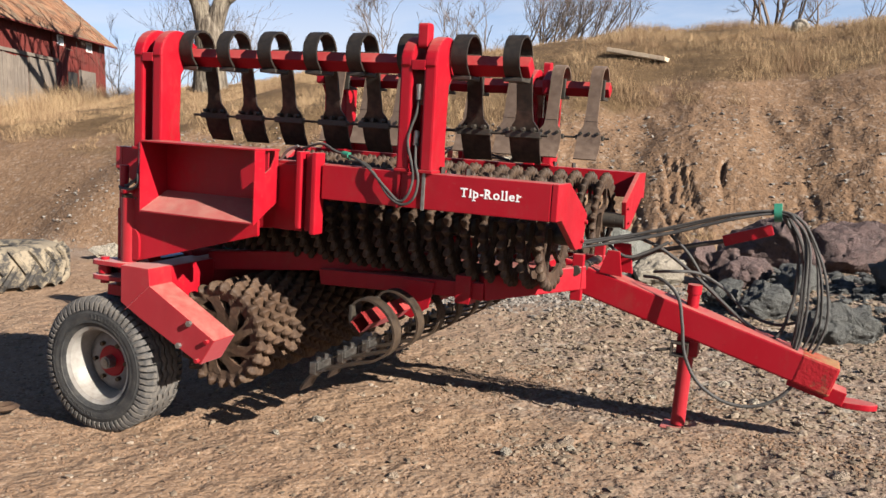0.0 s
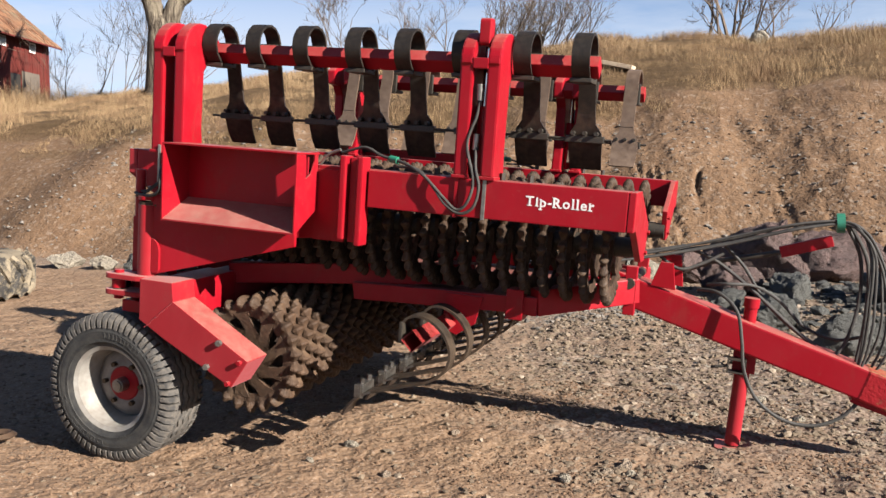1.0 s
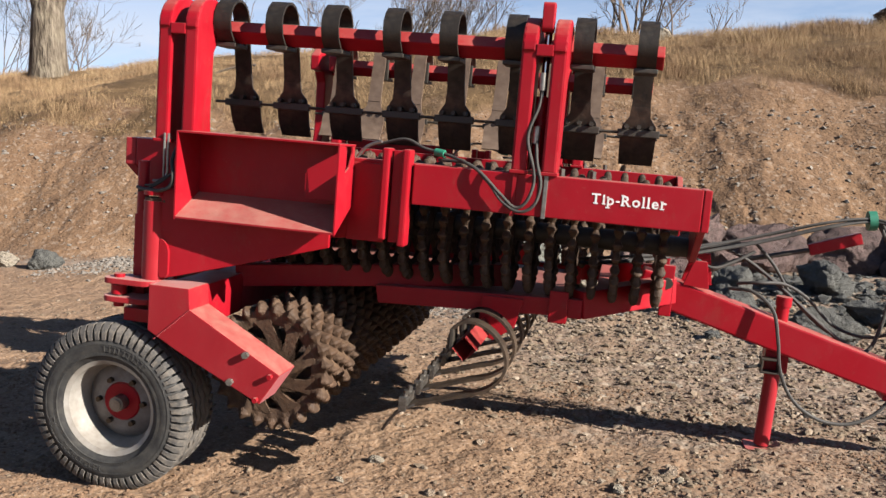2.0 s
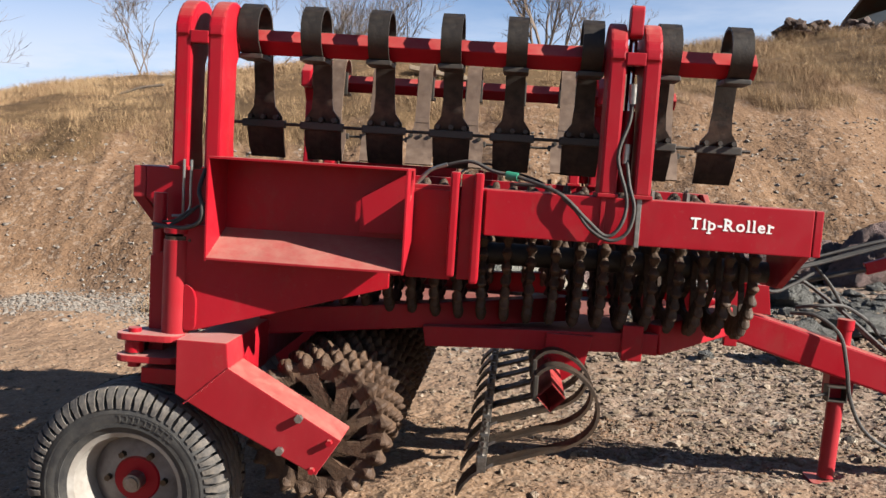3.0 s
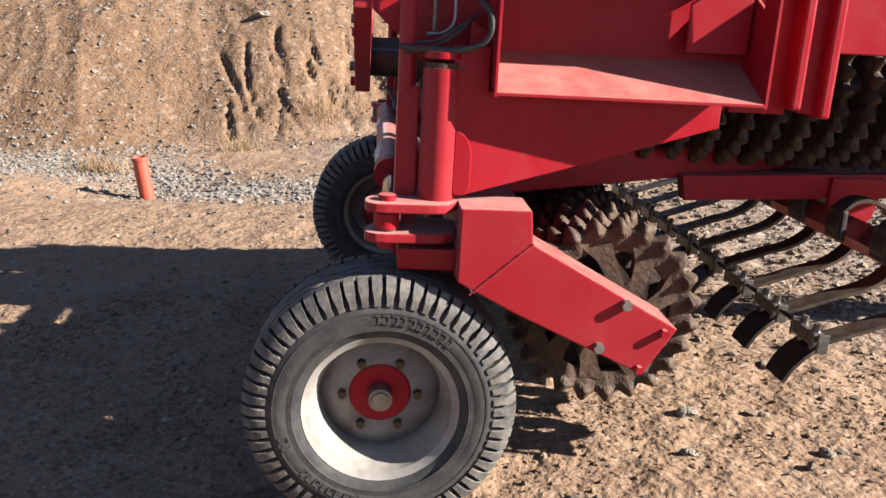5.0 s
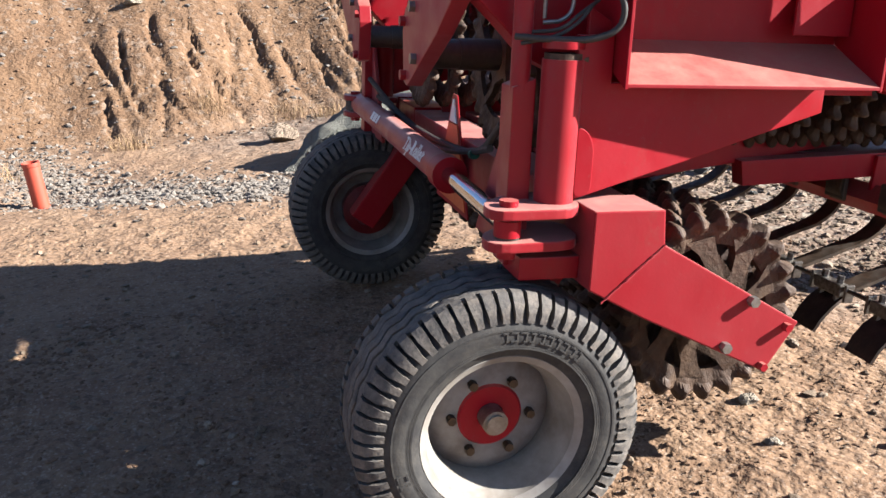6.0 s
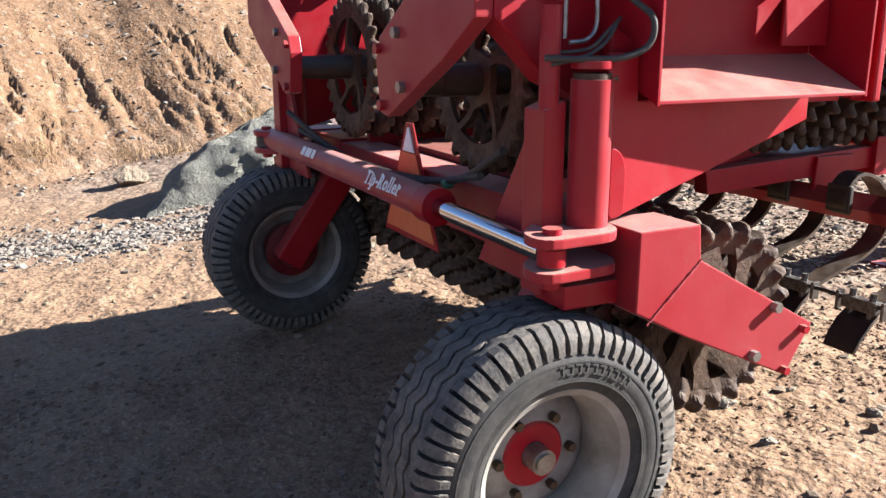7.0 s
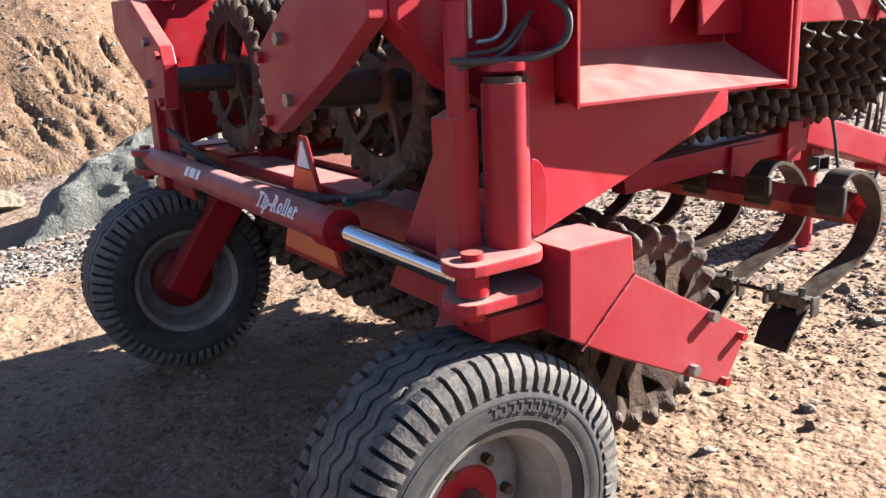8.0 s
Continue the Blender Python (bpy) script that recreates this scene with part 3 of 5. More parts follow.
rod_part("roller_axle", [(CENTRE_AXLE[0], -1.12, CENTRE_AXLE[1]), (CENTRE_AXLE[0], 1.12, CENTRE_AXLE[1])], 0.045, GREASE)


def rounded(pts, r, n=4):
    """An outline with its corners rounded by up to r."""
    out, k = [], len(pts)
    for i in range(k):
        p, a, b = Vector(pts[i]), Vector(pts[i - 1]), Vector(pts[(i + 1) % k])
        da, db = min(r, (a - p).length * 0.45), min(r, (b - p).length * 0.45)
        u, v = p + (a - p).normalized() * da, p + (b - p).normalized() * db
        for j in range(n + 1):
            t = j / n
            q = u * (1 - t) ** 2 + p * 2 * t * (1 - t) + v * t * t
            out.append((q.x, q.y))
    return out


def bolt(parent, at, axis, s=1, r=0.012, length=0.02, material=ZINC):
    bm = bmesh.new()
    d = Vector({"x": (1, 0, 0), "y": (0, 1, 0), "z": (0, 0, 1)}[axis])
    rod(bm, [Vector(at), Vector(at) + d * length], r, 6)
    return part("bolt", flip(bm, s), material, parent)


# ---- wheels with their arms ----
# centre of each hub, and the wheel's size against the drawn one
HUBS = {-1: (0.0, -1.072, 0.376), 1: (0.035, 1.002, 0.413)}
WHEEL_SIZE = 0.922


def sized(bm, inner=1.0):
    """Brings a wheel mesh to size; inner widens its side towards the machine."""
    for v in bm.verts:
        v.co.x, v.co.z = v.co.x * WHEEL_SIZE, v.co.z * WHEEL_SIZE
        if v.co.y > 0:
            v.co.y *= inner
    return bm


def tyre_mesh():
    bm = bmesh.new()
    w = 0.128
    lathe(bm, [(0.205, -0.095), (0.225, -0.112), (0.27, -w), (0.308, -w * 0.985), (0.338, -0.110), (0.360, -0.088), (0.370, -0.06), (0.373, 0.0), (0.370, 0.06), (0.360, 0.088), (0.338, 0.110), (0.308, w * 0.985), (0.27, w), (0.225, 0.112), (0.205, 0.095)], 96)
    return bm


def tread_mesh():
    """Shoulder lugs and three zigzag ribs."""
    bm = bmesh.new()
    n = 62
    for i in range(n):
        a = 2 * math.pi * i / n
        m = Matrix.Rotation(a, 4, "Y")
        for e in (-1, 1):
            q = [(0.318, 0.1275), (0.340, 0.1260), (0.364, 0.1190), (0.387, 0.097), (0.389, 0.074), (0.362, 0.070), (0.328, 0.105)]
            a7 = [bm.verts.new(m @ Vector((r, e * y, -0.0138 + 0.0048 * (r < 0.345)))) for r, y in q]
            b7 = [bm.verts.new(m @ Vector((r, e * y, 0.0138 - 0.0048 * (r < 0.345)))) for r, y in q]
            fs = [bm.faces.new(a7), bm.faces.new(b7[::-1])] + [bm.faces.new((a7[j], b7[j], b7[(j + 1) % 7], a7[(j + 1) % 7])) for j in range(7)]
            bmesh.ops.recalc_face_normals(bm, faces=fs)
    k = 124
    for y0, half in ((-0.0565, 0.0150), (-0.0190, 0.0148), (0.0190, 0.0148), (0.0565, 0.0150)):
        rings = []
        for i in range(k):
            a = 2 * math.pi * i / k
            z = 0.0075 * (0.0, 1.0, 0.0, -1.0)[i % 4]
            crown = 0.3885 - 0.0012 * abs(y0) / 0.02
            rings.append([bm.verts.new((r * math.cos(a), y0 + z + y, r * math.sin(a))) for r, y in ((0.372, -half), (crown - 0.002, -half), (crown, -half + 0.003), (crown, half - 0.003), (crown - 0.002, half), (0.372, half))])
        for i in range(k):
            p, q = rings[i], rings[(i + 1) % k]
            fs = [bm.faces.new((p[j], p[j + 1], q[j + 1], q[j])) for j in range(5)]
            bmesh.ops.recalc_face_normals(bm, faces=fs)
    return bm


def sidewall_ribs():
    bm = bmesh.new()
    for r in (0.250, 0.256, 0.262, 0.299):
        t = 0.0025
        y = 0.1270 if r > 0.28 else 0.1250
        for e in (-1, 1):
            lathe(bm, [(r - t, e * (y - 0.006)), (r - t, e * (y + 0.001)), (r + t, e * (y + 0.001)), (r + t, e * (y - 0.006))], 72)
    return bm


def rim_mesh():
    return lathe(bmesh.new(), [(0.222, -0.112), (0.228, -0.104), (0.222, -0.098), (0.208, -0.090), (0.200, -0.050), (0.186, -0.030), (0.184, 0.040), (0.200, 0.06), (0.208, 0.090), (0.222, 0.098), (0.228, 0.104), (0.222, 0.112), (0.202, 0.100), (0.192, 0.064), (0.178, 0.045), (0.178, -0.030), (0.192, -0.055), (0.202, -0.100)], 64)


def disc_mesh():
    return lathe(bmesh.new(), [(0.179, 0.030), (0.160, 0.022), (0.130, 0.004), (0.05, 0.004), (0.05, -0.004), (0.133, -0.004), (0.164, 0.014), (0.179, 0.022)], 48)


def build_wheel(s):
    """A wheel: the tyre as the part, rim, hub and nuts under it. Outside is at -y before mirroring."""
    m = pose(*HUBS[s], 1.0 if s < 0 else 0, 17 if s < 0 else 40, 1.2 if s < 0 else 180)
    tyre = part("wheel_tyre", sized(tyre_mesh(), 1.16), RUBBER, roller, "dusty black ribbed trailer tyre", True, m)
    part("tread", sized(tread_mesh(), 1.16), TREAD, tyre, "", True)
    part("sidewall_rib", sized(sidewall_ribs(), 1.16), RUBBER, tyre, "", True)
    part("rim", sized(rim_mesh(), 1.16), RIM, tyre, "dirty white steel rim", True)
    part("wheel_disc", sized(disc_mesh()), DISC, tyre, "dirty grey dished wheel disc", True)
    bm = lathe(bmesh.new(), [(0.034, -0.010), (0.078, -0.010), (0.084, -0.004), (0.084, 0.004), (0.034, 0.004)], 32)
    part("hub_flange", bm, RED, tyre, "", True)
    bm = disc(bmesh.new(), 0.032, -0.062, 0.0, 24)
    bmesh.ops.bevel(bm, geom=[e for e in bm.edges if all(v.co.y < -0.06 for v in e.verts)], offset=0.008, segments=2, affect="EDGES")
    part("hub_cap", bm, ZINC, tyre, "worn steel grease cap", True)
    part("hub", lathe(bmesh.new(), [(0.03, 0.008), (0.115, 0.008), (0.120, 0.03), (0.118, 0.075), (0.075, 0.085), (0.06, 0.16), (0.03, 0.16)], 32), DULL_RED, tyre, "", True)
    for i in range(6):
        a = 2 * math.pi * i / 6 + 0.3
        c = (0.102 * math.cos(a), 0, 0.102 * math.sin(a))
        nut = disc(bmesh.new(), 0.012, -0.026, 0.006, 6, "y", c)
        part("wheel_nut", nut, BRASS, tyre)


for s in (-1, 1):
    build_wheel(s)


def build_wheel_arm(s):
    """The welded box arm beside the wheel that also carries the end of the middle roller. Built for the near side (y < 0)."""
    f = -s
    out = [(0.178, 0.735), (0.178, 0.922), (0.352, 0.922), (0.360, 0.838), (0.752, 0.625), (0.672, 0.497), (0.320, 0.660)]
    arm = plate_part("wheel_arm", out, "y", -1.205, -1.045, f, 0.004, RED_DUSTY, label="red welded box arm with bolts")
    for x, z, r, mat in ((0.609, 0.690, 0.014, ZINC), (0.549, 0.574, 0.014, ZINC), (0.715, 0.617, 0.011, RED), (0.660, 0.516, 0.011, RED)):
        bolt(arm, (x, -1.205, z), "y", f, r, -0.019, mat)
    rnd = random.Random(6)
    bead = [(0.360 - 0.150 * i / 26, -1.2065, 0.838 - 0.135 * i / 26 + 0.002 * rnd.random()) for i in range(27)]
    part("weld_bead", flip(rod(bmesh.new(), bead, 0.003, 6, [0.0014 + 0.0022 * rnd.random() for _ in bead]), f), RED_DUSTY, arm, "", True)
    # the leg down to the hub, on the inside of the wheel
    bm = bar(bmesh.new(), (0.27, -0.84, 0.80), (-0.01, -0.87, 0.38), 0.09, 0.12, (1, 0, 0))
    part("hub_leg", flip(bm, f), RED, arm)
    # cross box on which the wheel column stands
    box_part("cross_beam_end", (0.19, -1.045, 0.74), (0.345, -0.70, 0.915), f, 0.006, RED, arm)
    box_part("back_plate", (0.03, -1.14, 0.745), (0.178, -1.02, 0.800), f, 0.004, RED, arm)


def build_column(s):
    """Upright hinge tube, box column, gusset and the lugs of the steering cylinder."""
    f = -s
    col = rod_part("hinge_tube", [(0.124, -1.082, 0.90), (0.124, -1.082, 1.245)], 0.047, RED_DUSTY, None, f, 28, "dusty red upright hinge tube")
    rod_part("collar", [(0.124, -1.082, 1.245), (0.124, -1.082, 1.258)], 0.043, IRON, col, f, 24)
    rod_part("cap_plate", [(0.124, -1.082, 1.268), (0.124, -1.082, 1.284)], 0.048, RED, col, f, 24)
    rod_part("lock_pin", [(0.178, -1.095, 1.246), (0.15, -1.092, 1.246)], 0.010, BRASS, col, f, 12)
    plate_part("column", [(0.018, 0.76), (0.018, 1.18), (0.072, 1.20), (0.072, 0.76)], "y", -1.062, -0.975, f, 0.004, RED_DUSTY)
    rod_part("column_pin", [(0.040, -1.040, 1.17), (0.040, -1.040, 1.40)], 0.023, RED_DUSTY, None, f, 16)
    plate_part("gusset", [(-0.985, 1.19), (-0.985, 0.76), (-0.71, 0.76)], "x", 0.052, 0.068, f, 0.003, RED_DUSTY)
    ear = rounded([(-0.055, -1.178), (0.150, -1.170), (0.185, -1.10), (0.185, -0.99), (0.06, -0.98), (-0.055, -1.085)], 0.05)
    for z in (0.897, 0.822):
        plate_part("cylinder_lug", ear, "z", z, z + 0.024, f, 0.004, RED_DUSTY)
    rod_part("cylinder_pin", [(0.0, -1.128, 0.80), (0.0, -1.128, 0.935)], 0.022, RED, None, f, 16)
    rod_part("grease_collar", [(0.0, -1.128, 0.846), (0.0, -1.128, 0.856)], 0.030, GREASE, None, f, 16)
    # deep web plate that runs ahead from the hinge
    bm = prism(bmesh.new(), [(0.15, 0.922), (0.47, 1.010), (0.62, 1.053), (0.857, 1.121), (0.857, 1.195), (0.24, 1.195), (0.24, 1.30), (0.15, 1.30)], "y", -1.105, -1.085, 0.003)
    for v in bm.verts:
        v.co.y += 0.10 * (v.co.x - 0.15)
    part("web_plate", flip(bm, f), RED, roller, "deep tapering red web plate")
    plate_part("web_tongue", rounded([(0.160, 0.93), (0.160, 1.10), (0.19, 1.085), (0.205, 1.05), (0.205, 0.94)], 0.02), "y", -1.112, -1.085, f, 0.003, RED)


for s in (-1, 1):
    build_wheel_arm(s)
    build_column(s)

# transverse steering cylinder
steer = rod_part("cylinder_barrel", [(0.02, 1.10, 0.882), (0.02, -0.50, 0.872)], 0.046, RED_DUSTY, None, 1, 28, "dusty red hydraulic cylinder barrel")
rod_part("gland", [(0.02, -0.47, 0.872), (0.02, -0.545, 0.872)], 0.054, RED, steer, 1, 28)
rod_part("piston_rod", [(0.02, -0.545, 0.872), (0.01, -1.09, 0.870)], 0.026, CHROME, steer, 1, 24, "chrome piston rod")
rod_part("rod_eye", [(0.0, -1.128, 0.852), (0.0, -1.128, 0.890)], 0.032, RED, steer, 1, 20)
rod_part("barrel_eye", [(0.0, 1.128, 0.85), (0.0, 1.128, 0.893)], 0.046, GREASE, steer, 1, 20)


def lettering(text, size, m, material, parent, name="lettering", shear=0.0, extrude=0.0012):
    cu = bpy.data.curves.new(name, "FONT")
    cu.body, cu.size, cu.extrude, cu.shear = text, size, extrude, shear
    cu.align_x, cu.align_y = "CENTER", "CENTER"
    cu.offset = size * 0.018
    tmp = new(name + "_curve", cu)
    me = bpy.data.meshes.new_from_object(tmp.evaluated_get(bpy.context.evaluated_depsgraph_get()))
    bpy.data.objects.remove(tmp)
    me.materials.append(material)
    ob = new(name, me)
    ob.parent, ob.matrix_basis = parent, m
    return ob


def fitted_lettering(text, width, tall, m, material, parent, shear=0.0):
    """Heavy slab-serif lettering of a given width and capital height: each letter with bars across the ends of its stems."""
    bm = bmesh.new()
    at, marks = 0.0, []
    feet = {"T": ((0.5, 0.0, 0.17),), "i": ((0.5, 0.0, 0.13), (0.34, 0.49, 0.07)), "p": ((0.13, -0.24, 0.14), (0.06, 0.49, 0.08)), "R": ((0.14, 0.0, 0.15), (0.90, 0.0, 0.12), (0.10, 0.69, 0.13)), "l": ((0.5, 0.0, 0.13), (0.32, 0.69, 0.08)), "r": ((0.22, 0.0, 0.16), (0.12, 0.49, 0.09))}
    for c in text:
        ob = lettering(c, 1.0, Matrix(), material, None, "letter", 0.0, 0.004)
        me = ob.data
        x0, x1 = min(v.co.x for v in me.vertices), max(v.co.x for v in me.vertices)
        y0 = min(v.co.y for v in me.vertices)
        drop = {"p": -0.24, "-": 0.20}.get(c, 0.0)
        room = 0.10 if c in "ilr" else 0.06
        at += room
        me.transform(Matrix.Translation((at - x0, drop - y0, 0)))
        bm.from_mesh(me)
        for u, y, half in feet.get(c, ()):
            mid = at + u * (x1 - x0)
            box(bm, (mid - half, y, -0.004), (mid + half, y + 0.075, 0.0042))
        at += x1 - x0 + room
        bpy.data.objects.remove(ob)
        bpy.data.meshes.remove(me)
    for v in bm.verts:
        v.co = ((v.co.x - at / 2) * width / at, (v.co.y - 0.35) * tall / 0.72, v.co.z * 0.25)
    return part("lettering", bm, material, parent, "", False, m)


fitted_lettering("Tip-Roller", 0.275, 0.045, pose(0.02, -0.24, 0.876) @ pose(0, 0, 0, 62, 0, -90) @ pose(0, 0, 0.0462), WHITE, steer)
for y0, w in ((0.42, 0.030), (0.46, 0.022), (0.49, 0.030), (0.535, 0.034)):
    bm = box(bmesh.new(), (-w / 2, -0.017, -0.0005), (w / 2, 0.017, 0.0010))
    part("worn_letter_bar", bm, WHITE, steer, "", False, pose(0.02, y0, 0.880) @ pose(0, 0, 0, 62, 0, -90) @ pose(0, 0, 0.0462))

# ---- wings ----
TINES = [0.272, 0.502, 0.746, 1.007, 1.241, 1.505, 1.772, 2.014]


def tine_line():
    """The bent spring of a wing, in (y, z) for the near side: start under the tube, round it and down."""
    pts = [(-0.735, 1.925), (-0.80, 1.912)]
    for i in range(11):
        a = radians(235 - 24.5 * i)
        pts.append((-0.775 + 0.094 * math.cos(a), 2.005 + 0.094 * math.sin(a)))
    return pts + [(-0.672, 1.95), (-0.652, 1.86), (-0.630, 1.77)]


def build_wing(s):
    f = -s
    beam = plate_part("wing_beam", [(-0.052, 1.375), (-0.052, 1.488), (2.27, 1.482), (2.27, 1.328), (0.92, 1.328), (0.90, 1.16), (0.40, 1.10), (0.10, 1.23), (0.02, 1.31)], "y", -0.955, -0.86, f, 0.005, RED, label="long red box beam of the folded wing")
    box_part("front_beam", (1.17, -0.984, 1.324), (2.27, -0.956, 1.482), f, 0.004, RED, beam)
    # end arms that hold the roller
    arm = [(-0.984, 1.482), (-0.80, 1.482), (-0.455, 1.325), (-0.505, 1.165), (-0.62, 1.17), (-0.90, 1.325), (-0.984, 1.325)]
    plate_part("end_arm", arm, "x", 2.272, 2.300, f, 0.004, RED, beam)
    back = [(-0.955, 1.488), (-0.70, 1.488), (-0.42, 1.33), (-0.395, 1.27), (-0.42, 1.13), (-0.47, 1.12), (-0.80, 1.28), (-0.955, 1.375)]
    end = plate_part("end_arm", back, "x", -0.10, -0.054, f, 0.004, RED_DUSTY, beam)
    for y, z in ((-0.545, 1.342), (-0.575, 1.205), (-0.425, 1.30), (-0.445, 1.15)):
        bolt(end, (-0.10, y, z), "x", f, 0.016, -0.016, ZINC if y < -0.5 else RED_DUSTY)
    for y, z in ((-0.49, 1.29), (-0.535, 1.205)):
        bolt(beam, (2.30, y, z), "x", f, 0.011, 0.012, RED)
    rod_part("wing_axle", [(-0.07, -WING_AXLE[0], WING_AXLE[1]), (2.29, -WING_AXLE[0], WING_AXLE[1])], 0.042, GREASE, None, f)
    fitted_lettering("Tip-Roller", 0.285, 0.039, pose(2.005, -0.9845, 1.414, 90, 0, 0) if s < 0 else pose(2.005, 0.9845, 1.414, 90, 0, 180), WHITE, beam)
    # weld stripes and flanges
    for x in (1.569, 1.690):
        box_part("strap", (x - 0.008, -0.992, 1.318), (x + 0.008, -0.984, 1.486), f, 0.002, ZINC if x > 1.6 else RED, beam)
    fl = box_part("flange_block", (1.085, -0.985, 1.165), (1.135, -0.95, 1.53), f, 0.003, RED)
    for x0 in (1.048, 1.130):
        box_part("flange", (x0, -1.020, 1.155 + 0.02 * (x0 < 1.1)), (x0 + 0.030, -0.94, 1.537), f, 0.008, RED, fl)
    box_part("filler_plate", (0.905, -0.965, 1.158), (1.06, -0.957, 1.47), f, 0.002, RED, fl)
    # open-fronted tray
    tray = plate_part("tray_floor", [(-1.157, 1.19), (-1.157, 1.198), (-0.96, 1.292), (-0.96, 1.284)], "x", 0.25, 0.915, f, 0.0015, RED_DUSTY, None, "open red sheet metal box with dusty floor")
    box_part("tray_back", (0.25, -0.968, 1.28), (0.915, -0.960, 1.53), f, 0.0015, RED, tray)
    box_part("tray_roof", (0.245, -1.157, 1.530), (0.92, -0.958, 1.538), f, 0.0015, RED, tray)
    side_out = [(-1.157, 1.186), (-1.157, 1.538), (-0.955, 1.538), (-0.955, 1.28)]
    plate_part("tray_side", side_out, "x", 0.244, 0.252, f, 0.0015, RED, tray)
    notched = [(-1.157, 1.186), (-1.157, 1.529), (-1.080, 1.529), (-1.076, 1.425), (-1.03, 1.448), (-1.0, 1.50), (-1.0, 1.529), (-0.970, 1.529), (-0.970, 1.29)]
    plate_part("tray_side", notched, "x", 0.913, 0.921, f, 0.0015, RED, tray)
    plate_part("tray_inner_plate", [(0.745, 1.31), (0.745, 1.43), (0.905, 1.52), (0.905, 1.31)], "y", -1.03, -1.022, f, 0.0015, RED, tray)
    # arches
    for x0, tall in ((0.055, 0), (0.172, 0), (1.552, 1), (1.667, 1)):
        top = 0.0 if not tall else -0.01
        curve = [(-0.995, 1.49), (-0.995, 1.95 + top)]
        for i in range(9):
            a = radians(180 - 14 * i)
            curve.append((-0.865 + 0.135 * math.cos(a), 1.955 + top + 0.135 * math.sin(a)))
        curve += [(-0.72, 2.02 + top), (-0.725, 1.935 + top), (-0.80, 1.93 + top), (-0.845, 1.87), (-0.850, 1.60), (-0.835, 1.49)]
        arch = plate_part("arch_post", curve, "x", x0, x0 + 0.058, f, 0.010, RED)
        box_part("arch_foot", (x0 - 0.006, -1.00, 1.482), (x0 + 0.064, -0.83, 1.496), f, 0.003, RED, arch)
    for x0 in (0.11, 1.607):
        box_part("arch_link", (x0, -1.000, 1.925), (x0 + 0.066, -0.96, 1.968), f, 0.004, RED)
    rod_part("lift_cylinder", [(1.638, -0.90, 1.50), (1.638, -0.895, 1.78)], 0.026, RED, None, f, 16)
    rod_part("lift_rod", [(1.638, -0.895, 1.78), (1.638, -0.89, 2.03)], 0.014, CHROME, None, f, 12)
    plate_part("top_clevis", rounded([(-0.965, 2.02), (-0.965, 2.13), (-0.90, 2.13), (-0.90, 2.02)], 0.02), "x", 1.615, 1.660, f, 0.004, RED)
    # board tube and springs
    bm = bar(bmesh.new(), (0.23, -0.78, 1.965), (2.08, -0.78, 1.965), 0.066, 0.066, (0, 1, 1), 0.004)
    part("board_tube", flip(bm, f), RED, roller, "square red tube that carries the springs")
    rod_part("link_rod", [(0.14, -0.632, 1.675), (2.13, -0.632, 1.675)], 0.007, GREASE, None, f, 6)
    line = [(0, *p) for p in tine_line()]
    mesh_t = flip(strip(bmesh.new(), line, [0.074] * len(line), 0.011, (1, 0, 0)), f)
    # Near tines are coloured as in shade, far tines and blades as in sun.
    spring = part("tine", mesh_t, SHADED_SPRING if s < 0 else LIT_RUSTY_STEEL, roller, "dark flat coiled spring tine with its shade painted in" if s < 0 else "rusty flat coiled spring tine in a painted sunlit tan", True, pose(TINES[0], 0, 0))
    bl = [(-0.636, 1.80, 0.075), (-0.628, 1.74, 0.085), (-0.618, 1.705, 0.135), (-0.608, 1.66, 0.146), (-0.585, 1.60, 0.142), (-0.548, 1.548, 0.138)]
    blade = part("blade", flip(strip(bmesh.new(), [(0, y, z) for y, z, w in bl], [w for y, z, w in bl], 0.010, (1, 0, 0)), f), BLADE if s < 0 else LIT_RUSTY_STEEL, spring, "dark wide spring blade" if s < 0 else "rusty wide spring blade in a painted sunlit tan", True)
    bm = bmesh.new()
    box(bm, (-0.085, -0.640, 1.660), (0.085, -0.612, 1.690), 0.004)
    for dx in (-0.05, 0.0, 0.05):
        rod(bm, [(dx, -0.655, 1.70), (dx, -0.60, 1.70)], 0.010, 6)
    clip = part("clip", flip(bm, f), GREASE, spring)
    bm = bmesh.new()
    box(bm, (-0.046, -0.835, 1.90), (0.046, -0.72, 1.918), 0.004)
    box(bm, (-0.046, -0.735, 1.90), (0.046, -0.715, 2.02), 0.004)
    bracket = part("tine_bracket", flip(bm, f), GREASE, spring)
    for x in TINES[1:]:
        o = again(spring, pose(x, 0, 0))
        for child in (blade, clip, bracket):
            again(child, pose(0, 0, 0), o)


for s in (-1, 1):
    build_wing(s)

# ---- middle board ----
bm = bar(bmesh.new(), (1.442, -1.05, 0.787), (1.442, 1.05, 0.787), 0.068, 0.068, (1, 0, 1), 0.0)
for e in (-1, 1):
    end = [f for f in bm.faces if abs(f.calc_center_median().y - e * 1.05) < 0.01]
    r = bmesh.ops.inset_region(bm, faces=end, thickness=0.008)
    bmesh.ops.translate(bm, verts=list({v for f in end for v in f.verts}), vec=(0, -e * 0.2, 0))
part("board_tube", bm, RED, roller, "square red hollow tube, open at its ends")
line = [(1.40, 0.765), (1.375, 0.80), (1.385, 0.85), (1.42, 0.885), (1.47, 0.892), (1.53, 0.868), (1.58, 0.82), (1.605, 0.76), (1.60, 0.70), (1.565, 0.65), (1.50, 0.61), (1.42, 0.585), (1.32, 0.55), (1.24, 0.525)]
